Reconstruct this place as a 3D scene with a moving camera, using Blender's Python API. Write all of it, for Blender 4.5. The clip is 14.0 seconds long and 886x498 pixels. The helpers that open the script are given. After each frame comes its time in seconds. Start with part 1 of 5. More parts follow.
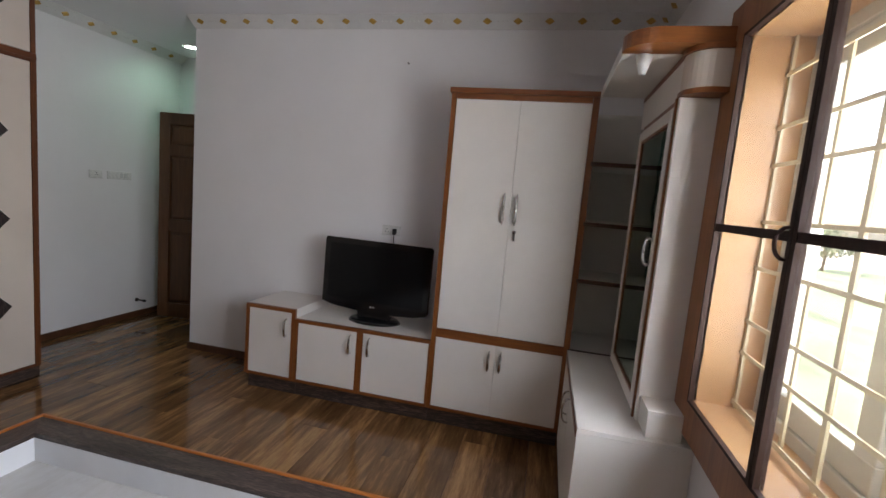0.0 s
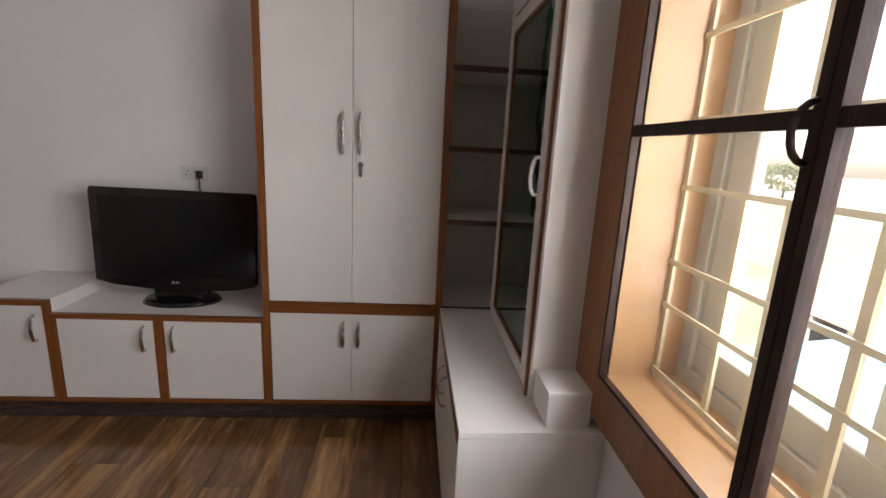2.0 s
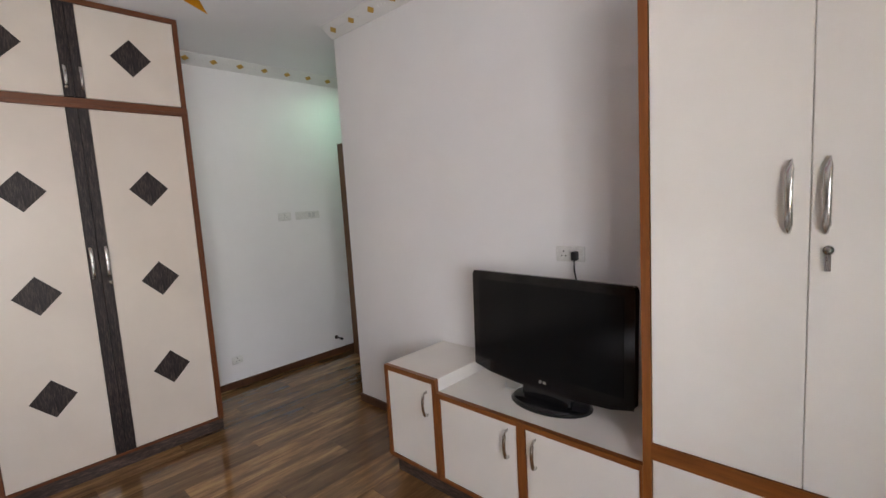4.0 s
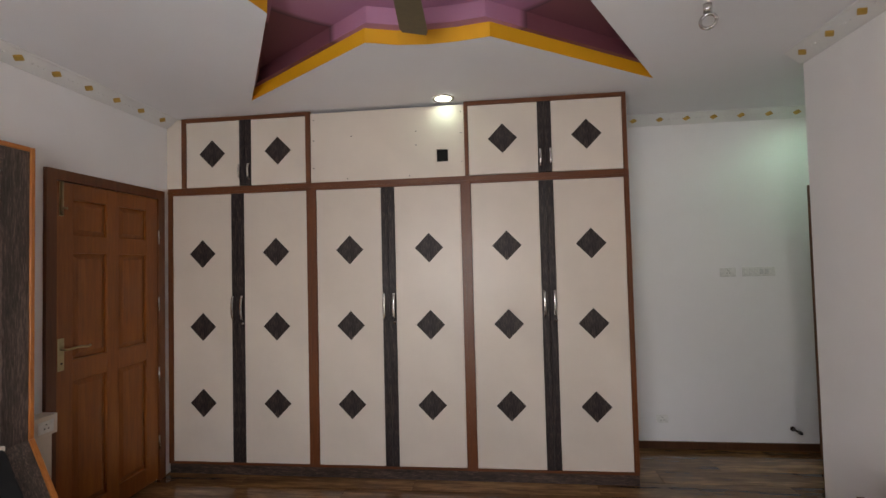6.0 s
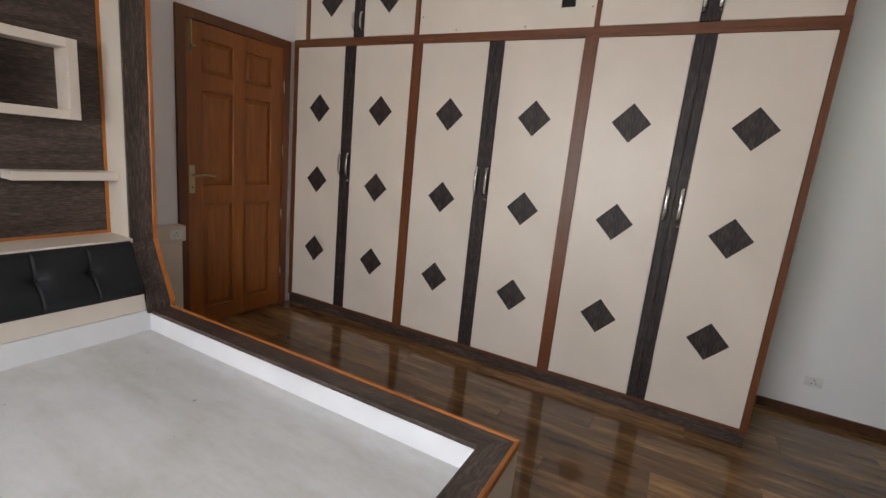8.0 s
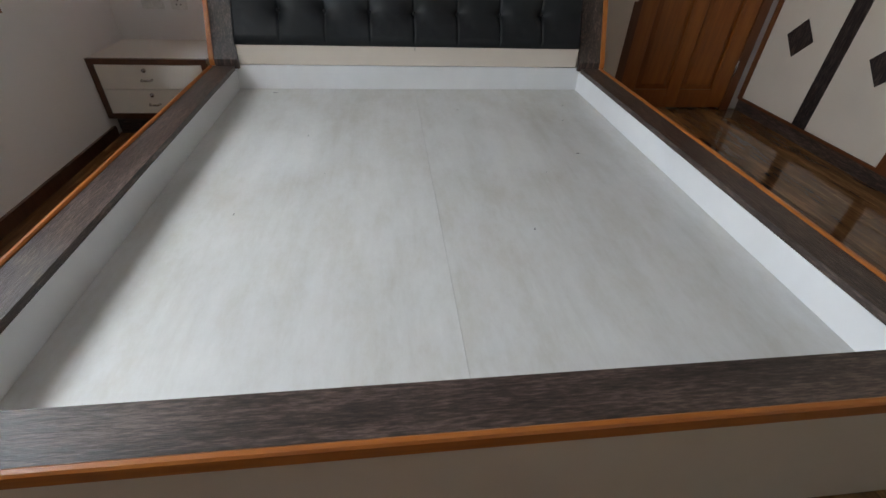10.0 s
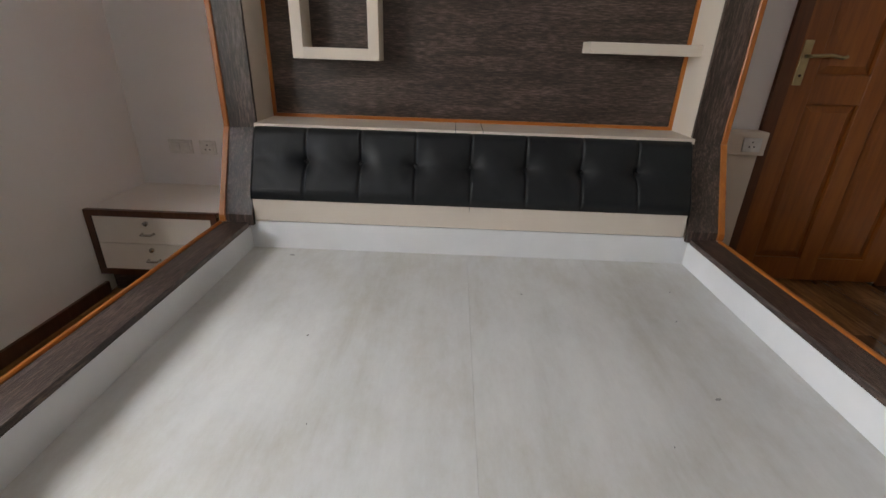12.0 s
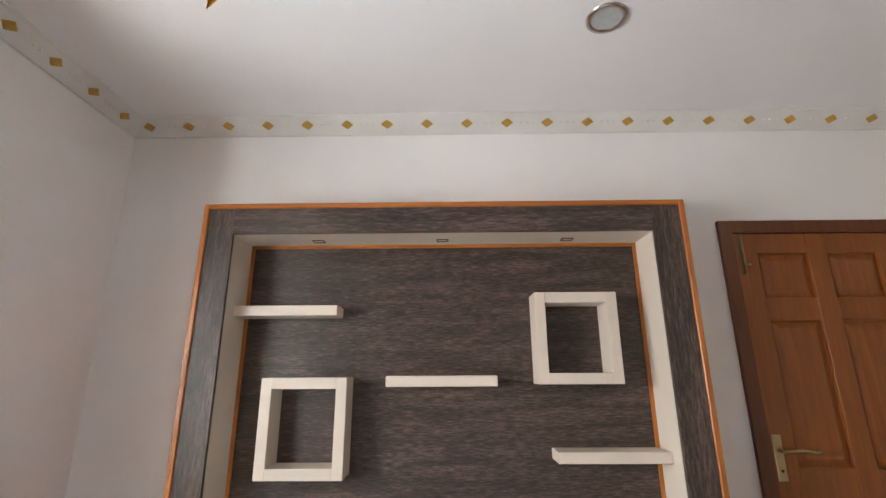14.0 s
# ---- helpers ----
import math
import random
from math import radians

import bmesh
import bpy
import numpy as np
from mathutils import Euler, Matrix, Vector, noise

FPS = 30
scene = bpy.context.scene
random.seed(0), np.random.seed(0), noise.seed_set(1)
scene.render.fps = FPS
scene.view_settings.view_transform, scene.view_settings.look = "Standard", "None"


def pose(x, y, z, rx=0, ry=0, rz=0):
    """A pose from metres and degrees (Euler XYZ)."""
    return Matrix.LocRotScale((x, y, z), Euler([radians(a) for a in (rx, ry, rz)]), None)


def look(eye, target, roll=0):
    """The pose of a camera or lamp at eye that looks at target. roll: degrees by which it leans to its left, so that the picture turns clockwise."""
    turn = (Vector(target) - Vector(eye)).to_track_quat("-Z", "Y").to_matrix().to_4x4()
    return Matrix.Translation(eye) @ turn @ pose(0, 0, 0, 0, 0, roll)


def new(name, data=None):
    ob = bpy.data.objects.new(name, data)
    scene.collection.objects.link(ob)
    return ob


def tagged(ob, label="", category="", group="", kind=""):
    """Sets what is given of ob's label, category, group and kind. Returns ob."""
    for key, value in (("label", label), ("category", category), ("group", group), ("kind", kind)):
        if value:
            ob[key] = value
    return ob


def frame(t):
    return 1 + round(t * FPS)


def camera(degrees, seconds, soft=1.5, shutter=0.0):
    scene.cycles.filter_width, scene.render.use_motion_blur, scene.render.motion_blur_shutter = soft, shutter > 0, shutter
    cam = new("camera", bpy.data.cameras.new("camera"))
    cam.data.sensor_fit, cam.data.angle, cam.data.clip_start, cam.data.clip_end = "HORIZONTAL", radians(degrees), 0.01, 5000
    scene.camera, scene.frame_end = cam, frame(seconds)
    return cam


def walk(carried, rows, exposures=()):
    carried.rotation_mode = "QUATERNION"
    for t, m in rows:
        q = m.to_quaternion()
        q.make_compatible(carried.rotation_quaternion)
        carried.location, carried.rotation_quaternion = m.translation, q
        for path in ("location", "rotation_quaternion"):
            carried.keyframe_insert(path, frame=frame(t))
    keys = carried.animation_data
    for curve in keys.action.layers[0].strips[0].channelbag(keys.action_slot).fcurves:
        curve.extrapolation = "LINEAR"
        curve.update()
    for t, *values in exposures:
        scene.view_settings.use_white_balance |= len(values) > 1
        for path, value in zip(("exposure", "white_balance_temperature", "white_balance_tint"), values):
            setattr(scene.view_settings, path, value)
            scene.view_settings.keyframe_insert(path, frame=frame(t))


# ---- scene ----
cam = camera(89.1, 14.0)
PATH = [
    (0, (3.218, 1.077, 1.433), (2.782, 3.015, 1.204), 5.0),
    (0.5, (3.243, 1.166, 1.427), (3.126, 3.14, 1.128), 4.1),
    (1, (3.264, 1.314, 1.412), (3.353, 3.281, 1.058), 3.4),
    (1.5, (3.283, 1.511, 1.387), (3.43, 3.466, 0.994), 2.9),
    (2, (3.27, 1.712, 1.355), (3.409, 3.659, 0.915), 2.9),
    (2.5, (3.235, 1.937, 1.338), (3.217, 3.873, 0.838), 2.7),
    (3, (3.236, 2.158, 1.313), (2.866, 4.065, 0.834), 1.7),
    (3.5, (3.176, 2.285, 1.339), (2.204, 4.009, 1.045), 0.2),
    (3.7, (3.108, 2.29, 1.405), (1.967, 3.912, 1.142), -1.4),
    (5.8, (3.098, 2.438, 1.502), (1.101, 2.351, 1.56), -1.8),
    (6, (3.111, 2.417, 1.49), (1.124, 2.198, 1.555), -1.4),
    (6.5, (3.124, 2.441, 1.486), (1.182, 1.963, 1.521), -0.1),
    (7, (3.041, 2.538, 1.462), (1.116, 1.999, 1.42), 1.8),
    (7.5, (2.829, 2.714, 1.378), (0.947, 2.058, 1.206), 3.4),
    (8, (2.662, 2.849, 1.332), (0.925, 1.941, 0.933), 5.6),
    (8.5, (2.549, 2.988, 1.288), (1.135, 1.782, 0.549), 8.5),
    (9, (2.466, 2.992, 1.18), (1.566, 1.604, 0.057), 9.3),
    (11.5, (2.345, 2.313, 0.971), (2.354, 0.667, -0.164), 1.7),
    (12, (2.315, 2.124, 1.035), (2.339, 0.294, 0.228), 2.0),
    (12.5, (2.3, 2.031, 1.147), (2.313, 0.081, 0.702), 2.0),
    (13, (2.28, 1.997, 1.269), (2.27, -0.002, 1.19), 1.4),
    (13.5, (2.262, 2.001, 1.348), (2.249, 0.014, 1.574), 0.7),
    (14, (2.207, 2.065, 1.387), (2.233, 0.136, 1.913), -0.3),
]
walk(cam, [(t, look(eye, target, roll)) for t, eye, target, roll in PATH], [(0.0, 4.73, 7900, 21), (1.0, 4.5, 7500, 19), (1.5, 4.45, 7700, 20), (2.5, 5.15, 8800, 25), (3.0, 5.15, 8700, 25), (3.5, 5.35, 8300, 22), (6.0, 4.9, 8800, 24), (7.0, 5.18, 8700, 24), (7.5, 5.18, 8600, 23), (8.0, 5.2, 8500, 20), (8.5, 5.12, 8200, 18), (9.0, 5.05, 8100, 15), (11.5, 4.52, 8000, 14), (12.5, 5.5, 9500, 23), (13.5, 5.85, 9000, 20), (14.0, 5.7, 8600, 19)])

# ---------------------------------------------------------------- light
world = bpy.data.worlds.new("sky")
scene.world = world
world.use_nodes = True
wn = world.node_tree
sky = wn.nodes.new("ShaderNodeTexSky")
sky.sky_type = "NISHITA"
sky.sun_disc = False
sky.sun_elevation, sky.sun_rotation = radians(58), radians(250)
sky.air_density, sky.dust_density = 1.0, 3.0
wn.links.new(sky.outputs[0], wn.nodes["Background"].inputs[0])
wn.nodes["Background"].inputs[1].default_value = 0.08
sun_data = bpy.data.lights.new("sun", "SUN")
sun_data.energy, sun_data.angle, sun_data.color = 0.9, radians(12), (0.94, 0.97, 1.0)
sun = new("sun", sun_data)
sun.matrix_world = look((-12, -4, 20), (0, 0, 0))

# stands in the window's opening for the light of the sky
sky_data = bpy.data.lights.new("window_sky", "AREA")
sky_data.shape, sky_data.size, sky_data.size_y = "RECTANGLE", 1.78, 1.22
sky_data.energy, sky_data.color = 5.5, (0.61, 0.76, 0.93)
window_sky = new("window_sky", sky_data)
window_sky.matrix_world = look((4.15, 1.837, 1.43), (3.15, 1.837, 1.30))

# ---------------------------------------------------------------- materials


def base_mat(name, rough=0.5, metal=0.0):
    m = bpy.data.materials.new(name)
    m.use_nodes = True
    b = m.node_tree.nodes["Principled BSDF"]
    b.inputs["Roughness"].default_value = rough
    b.inputs["Metallic"].default_value = metal
    return m, m.node_tree, b


def node(nt, kind, **values):
    n = nt.nodes.new(kind)
    for k, v in values.items():
        n.inputs[k.replace("_", " ")].default_value = v
    return n


def coords(nt, scale=(1, 1, 1), turn=0.0):
    tc = nt.nodes.new("ShaderNodeTexCoord")
    mp = nt.nodes.new("ShaderNodeMapping")
    mp.inputs["Scale"].default_value = scale
    mp.inputs["Rotation"].default_value = (0, 0, turn)
    nt.links.new(tc.outputs["Object"], mp.inputs["Vector"])
    return mp.outputs["Vector"]


def ramp(nt, fac, stops):
    r = nt.nodes.new("ShaderNodeValToRGB")
    e = r.color_ramp.elements
    e[0].position, e[0].color = stops[0][0], (*stops[0][1], 1)
    e[1].position, e[1].color = stops[-1][0], (*stops[-1][1], 1)
    for p, c in stops[1:-1]:
        x = e.new(p)
        x.color = (*c, 1)
    nt.links.new(fac, r.inputs["Fac"])
    return r.outputs["Color"]


def bumped(nt, b, height, strength=0.1, distance=0.002):
    n = nt.nodes.new("ShaderNodeBump")
    n.inputs["Strength"].default_value = strength
    n.inputs["Distance"].default_value = distance
    nt.links.new(height, n.inputs["Height"])
    nt.links.new(n.outputs["Normal"], b.inputs["Normal"])


def paint(name, color, rough=0.6, vary=0.06, grain=180.0, bump=0.08, stain=2.2):
    """Painted or laminated surface: broad uneven tone, fine grain."""
    m, nt, b = base_mat(name, rough)
    v = coords(nt)
    big = node(nt, "ShaderNodeTexNoise", Scale=stain, Detail=5.0, Roughness=0.6)
    fine = node(nt, "ShaderNodeTexNoise", Scale=grain, Detail=3.0)
    for n in (big, fine):
        nt.links.new(v, n.inputs["Vector"])
    dark = tuple(c * (1 - 2 * vary) for c in color)
    light = tuple(min(1, c * (1 + vary)) for c in color)
    col = ramp(nt, big.outputs["Fac"], [(0.3, dark), (0.7, light)])
    nt.links.new(col, b.inputs["Base Color"])
    rr = node(nt, "ShaderNodeMapRange", To_Min=rough - 0.08, To_Max=rough + 0.1)
    nt.links.new(big.outputs["Fac"], rr.inputs["Value"])
    nt.links.new(rr.outputs["Result"], b.inputs["Roughness"])
    bumped(nt, b, fine.outputs["Fac"], bump, 0.001)
    return m


def wood(name, dark, mid, light, axis="z", rough=0.35, fine=60.0, bump=0.12, random_tone=False, turn=0.0, stretch=14.0, spread=0.18, flecks=0.45):
    """Grained wood or wood-look laminate, with its grain along one axis."""
    m, nt, b = base_mat(name, rough)
    s = {"x": (1 / stretch, 1, 1), "y": (1, 1 / stretch, 1), "z": (1, 1, 1 / stretch)}[axis]
    v = coords(nt, s, turn)
    if random_tone:
        info = nt.nodes.new("ShaderNodeObjectInfo")
        off = nt.nodes.new("ShaderNodeVectorMath")
        off.operation = "MULTIPLY_ADD"
        comb = nt.nodes.new("ShaderNodeCombineXYZ")
        for k in "XYZ":
            nt.links.new(info.outputs["Random"], comb.inputs[k])
        nt.links.new(comb.outputs[0], off.inputs[0])
        off.inputs[1].default_value = (37, 53, 11)
        nt.links.new(v, off.inputs[2])
        v = off.outputs[0]
    n1 = node(nt, "ShaderNodeTexNoise", Scale=fine * 0.12, Detail=6.0, Roughness=0.65, Distortion=0.6)
    n2 = node(nt, "ShaderNodeTexNoise", Scale=fine, Detail=4.0, Roughness=0.7)
    for n in (n1, n2):
        nt.links.new(v, n.inputs["Vector"])
    mix = nt.nodes.new("ShaderNodeMath")
    mix.operation = "MULTIPLY_ADD"
    nt.links.new(n2.outputs["Fac"], mix.inputs[0])
    mix.inputs[1].default_value = flecks
    half = nt.nodes.new("ShaderNodeMath")
    half.operation = "MULTIPLY"
    half.inputs[1].default_value = 1.0 - flecks
    nt.links.new(n1.outputs["Fac"], half.inputs[0])
    nt.links.new(half.outputs[0], mix.inputs[2])
    col = ramp(nt, mix.outputs[0], [(0.5 - spread, dark), (0.5, mid), (0.5 + spread, light)])
    if random_tone:
        hsv = nt.nodes.new("ShaderNodeHueSaturation")
        rr = node(nt, "ShaderNodeMapRange", To_Min=0.85, To_Max=1.15)
        nt.links.new(info.outputs["Random"], rr.inputs["Value"])
        nt.links.new(rr.outputs["Result"], hsv.inputs["Value"])
        nt.links.new(col, hsv.inputs["Color"])
        col = hsv.outputs["Color"]
    nt.links.new(col, b.inputs["Base Color"])
    bumped(nt, b, mix.outputs[0], bump, 0.002)
    return m


def plain(name, color, rough=0.4, metal=0.0):
    m, nt, b = base_mat(name, rough, metal)
    v = coords(nt)
    n = node(nt, "ShaderNodeTexNoise", Scale=40.0, Detail=3.0)
    nt.links.new(v, n.inputs["Vector"])
    col = ramp(nt, n.outputs["Fac"], [(0.3, tuple(c * 0.9 for c in color)), (0.7, tuple(min(1, c * 1.06) for c in color))])
    nt.links.new(col, b.inputs["Base Color"])
    return m


def glow(name, color, strength):
    m, nt, b = base_mat(name)
    b.inputs["Emission Color"].default_value = (*color, 1)
    b.inputs["Emission Strength"].default_value = strength
    return m


def glass(name, tint=(0.85, 0.95, 0.9), amount=0.9):
    """Thin pane: clear with a mirror film of its own gloss."""
    m = bpy.data.materials.new(name)
    m.use_nodes = True
    nt = m.node_tree
    nt.nodes.clear()
    out = nt.nodes.new("ShaderNodeOutputMaterial")
    tr = nt.nodes.new("ShaderNodeBsdfTransparent")
    tr.inputs["Color"].default_value = (*tint, 1)
    gl = nt.nodes.new("ShaderNodeBsdfGlossy")
    gl.inputs["Roughness"].default_value = 0.02
    lw = node(nt, "ShaderNodeLayerWeight", Blend=0.5)
    pw = nt.nodes.new("ShaderNodeMath")
    pw.operation = "POWER"
    pw.inputs[1].default_value = 5.0
    nt.links.new(lw.outputs["Facing"], pw.inputs[0])
    fr = node(nt, "ShaderNodeMapRange", To_Min=0.045, To_Max=0.9)
    nt.links.new(pw.outputs[0], fr.inputs["Value"])
    mx = nt.nodes.new("ShaderNodeMixShader")
    nt.links.new(fr.outputs["Result"], mx.inputs[0])
    nt.links.new(tr.outputs[0], mx.inputs[1])
    nt.links.new(gl.outputs[0], mx.inputs[2])
    nt.links.new(mx.outputs[0], out.inputs["Surface"])
    return m


def net_mat(name, solid=0.12):
    """Fine insect screen, mostly open."""
    m = bpy.data.materials.new(name)
    m.use_nodes = True
    nt = m.node_tree
    b = nt.nodes["Principled BSDF"]
    b.inputs["Base Color"].default_value = (0.42, 0.38, 0.36, 1)
    tr = nt.nodes.new("ShaderNodeBsdfTransparent")
    mx = nt.nodes.new("ShaderNodeMixShader")
    mx.inputs[0].default_value = solid
    nt.links.new(tr.outputs[0], mx.inputs[1])
    nt.links.new(b.outputs[0], mx.inputs[2])
    nt.links.new(mx.outputs[0], nt.nodes["Material Output"].inputs["Surface"])
    return m


WALL = paint("wall_paint", (0.84, 0.825, 0.82), 0.55, 0.03, 120, 0.1, 0.9)
CEIL = paint("ceiling_paint", (0.82, 0.81, 0.82), 0.7, 0.025, 140, 0.06, 0.8)
CORNICE = paint("cornice_plaster", (0.74, 0.73, 0.71), 0.55, 0.05, 90, 0.1)
CREAM = paint("cream_laminate", (0.69, 0.60, 0.515), 0.38, 0.035, 260, 0.06, 1.6)
IVORY = paint("ivory_laminate", (0.78, 0.735, 0.68), 0.35, 0.035, 260, 0.05, 1.8)
BEDWHITE = paint("bed_white_laminate", (0.77, 0.775, 0.78), 0.4, 0.05, 200, 0.05, 2.0)
TEAK = wood("teak_edge", (0.11, 0.032, 0.009), (0.225, 0.068, 0.017), (0.33, 0.115, 0.03), "z", 0.32)
TEAK_X = wood("teak_edge_x", (0.11, 0.032, 0.009), (0.225, 0.068, 0.017), (0.33, 0.115, 0.03), "x", 0.32)
TEAK_Y = wood("teak_edge_y", (0.11, 0.032, 0.009), (0.225, 0.068, 0.017), (0.33, 0.115, 0.03), "y", 0.32)
DARKTEAK = wood("dark_teak", (0.045, 0.016, 0.008), (0.085, 0.032, 0.015), (0.13, 0.05, 0.025), "z", 0.35)
ORANGE_X = wood("orange_beading_x", (0.28, 0.075, 0.015), (0.43, 0.13, 0.025), (0.54, 0.19, 0.042), "x", 0.35)
ORANGE_Y = wood("orange_beading_y", (0.28, 0.075, 0.015), (0.43, 0.13, 0.025), (0.54, 0.19, 0.042), "y", 0.35)
ORANGE_Z = wood("orange_beading_z", (0.28, 0.075, 0.015), (0.43, 0.13, 0.025), (0.54, 0.19, 0.042), "z", 0.35)
WENGE = [wood("wenge_laminate_" + a, (0.021, 0.013, 0.011), (0.056, 0.037, 0.031), (0.160, 0.108, 0.090), a, 0.36, 190.0, 1.0, False, 0.0, 8.0, 0.12, 0.62) for a in "xyz"]
WENGE_X, WENGE_Y, WENGE_Z = WENGE
INLAY = wood("wenge_inlay", (0.010, 0.007, 0.007), (0.026, 0.018, 0.017), (0.085, 0.060, 0.054), "z", 0.5, 190.0, 0.7, False, 0.0, 8.0, 0.12, 0.62)
INLAY.node_tree.nodes["Principled BSDF"].inputs["Specular IOR Level"].default_value = 0.3
REDTEAK_Z = wood("red_teak_z", (0.07, 0.019, 0.006), (0.145, 0.040, 0.011), (0.22, 0.070, 0.020), "z", 0.42)
REDTEAK_Y = wood("red_teak_y", (0.07, 0.019, 0.006), (0.145, 0.040, 0.011), (0.22, 0.070, 0.020), "y", 0.42)
DOORWOOD = wood("door_wood", (0.15, 0.038, 0.007), (0.25, 0.070, 0.012), (0.34, 0.108, 0.021), "z", 0.36, 45.0, 0.1)
BROWNDOOR = wood("brown_door_wood", (0.07, 0.026, 0.008), (0.125, 0.048, 0.015), (0.18, 0.075, 0.026), "z", 0.42, 45.0, 0.1)
DOORFRAME = wood("door_frame_wood", (0.07, 0.018, 0.005), (0.125, 0.034, 0.009), (0.18, 0.055, 0.015), "z", 0.38, 45.0, 0.1)
REVEAL = paint("brown_laminate", (0.46, 0.245, 0.105), 0.36, 0.05, 180, 0.05, 3.0)
SURROUND = wood("window_surround", (0.17, 0.062, 0.023), (0.29, 0.11, 0.038), (0.39, 0.155, 0.06), "z", 0.4)
SHUTTER = wood("shutter_wood", (0.018, 0.009, 0.007), (0.035, 0.017, 0.012), (0.06, 0.03, 0.02), "z", 0.6)
SHUTTER.node_tree.nodes["Principled BSDF"].inputs["Specular IOR Level"].default_value = 0.2
GRILLE = paint("grille_enamel", (0.56, 0.47, 0.29), 0.35, 0.05, 60, 0.05)
UPVC = paint("upvc_frame", (0.46, 0.43, 0.36), 0.35, 0.03, 80, 0.03)
STEEL = plain("brushed_steel", (0.62, 0.60, 0.57), 0.25, 1.0)
BRASS = plain("aged_brass", (0.42, 0.34, 0.20), 0.3, 1.0)
IRON = plain("dark_iron", (0.05, 0.03, 0.025), 0.4, 0.6)
LEATHER = paint("black_leatherette", (0.011, 0.013, 0.015), 0.45, 0.15, 320, 0.25, 5.0)
LEATHER.node_tree.nodes["Principled BSDF"].inputs["Specular IOR Level"].default_value = 0.28
TVBLACK = plain("tv_gloss_black", (0.006, 0.006, 0.007), 0.12)
SCREEN = plain("tv_screen", (0.004, 0.005, 0.006), 0.16)
SCREEN.node_tree.nodes["Principled BSDF"].inputs["Specular IOR Level"].default_value = 0.3
WHITEPLASTIC = plain("white_plastic", (0.74, 0.73, 0.70), 0.35)
GREYPLASTIC = plain("grey_plastic", (0.3, 0.3, 0.29), 0.4)
PALEGREY = plain("pale_grey_plastic", (0.60, 0.60, 0.58), 0.4)
BLACKPLASTIC = plain("black_plastic", (0.012, 0.012, 0.012), 0.4)
GOLD = plain("gold_paint", (0.52, 0.30, 0.06), 0.35, 0.3)
STARORANGE = paint("star_orange", (0.80, 0.38, 0.02), 0.5, 0.05, 120, 0.05)
HOLE = plain("dark_hole", (0.004, 0.004, 0.004), 0.9)
PANE = glass("cabinet_glass", (0.80, 0.92, 0.87))
WINPANE = glass("window_glass", (0.96, 0.98, 0.98))
NET = net_mat("insect_net", 0.4)
LAMP_ON = glow("lamp_lens", (0.66, 1.0, 1.0), 0.5)
LAMP_OFF = plain("lamp_lens_off", (0.45, 0.48, 0.48), 0.15)
FANBROWN = plain("fan_bronze", (0.16, 0.12, 0.06), 0.3, 0.4)
MOTIF = glass("green_motif", (0.30, 0.62, 0.50))
FLOORWOOD = wood("laminate_plank", (0.045, 0.023, 0.010), (0.190, 0.092, 0.038), (0.54, 0.285, 0.118), "x", 0.09, 27.0, 0.03, True, 0.0, 8.0, 0.17, 0.42)
FLOORWOOD.node_tree.nodes["Principled BSDF"].inputs["Specular IOR Level"].default_value = 0.7


def bed_board_mat():
    """White board with brownish stains and long scuffs."""
    m, nt, b = base_mat("stained_white_board", 0.38)
    v = coords(nt)
    st = coords(nt, (1.0, 0.12, 1.0))
    n1 = node(nt, "ShaderNodeTexNoise", Scale=1.7, Detail=6.0, Roughness=0.6)
    n2 = node(nt, "ShaderNodeTexNoise", Scale=9.0, Detail=5.0, Roughness=0.7)
    nt.links.new(v, n1.inputs["Vector"])
    nt.links.new(st, n2.inputs["Vector"])
    n3 = node(nt, "ShaderNodeTexNoise", Scale=26.0, Detail=6.0, Roughness=0.75)
    wide = coords(nt, (0.35, 0.16, 1.0))
    nt.links.new(wide, n3.inputs["Vector"])
    both = nt.nodes.new("ShaderNodeMath")
    both.operation = "MULTIPLY_ADD"
    both.inputs[1].default_value = 0.55
    nt.links.new(n3.outputs["Fac"], both.inputs[0])
    part1 = nt.nodes.new("ShaderNodeMath")
    part1.operation = "MULTIPLY"
    part1.inputs[1].default_value = 0.45
    nt.links.new(n1.outputs["Fac"], part1.inputs[0])
    nt.links.new(part1.outputs[0], both.inputs[2])
    c1 = ramp(nt, both.outputs[0], [(0.38, (0.585, 0.57, 0.53)), (0.52, (0.665, 0.665, 0.65)), (0.62, (0.71, 0.715, 0.70))])
    c2 = ramp(nt, n2.outputs["Fac"], [(0.30, (0.84, 0.82, 0.79)), (0.46, (0.95, 0.95, 0.94)), (0.62, (1, 1, 1))])
    mx = nt.nodes.new("ShaderNodeMixRGB")
    mx.blend_type = "MULTIPLY"
    mx.inputs[0].default_value = 0.8
    nt.links.new(c1, mx.inputs[1])
    nt.links.new(c2, mx.inputs[2])
    nt.links.new(mx.outputs[0], b.inputs["Base Color"])
    bumped(nt, b, n2.outputs["Fac"], 0.05, 0.001)
    return m


BEDBOARD = bed_board_mat()


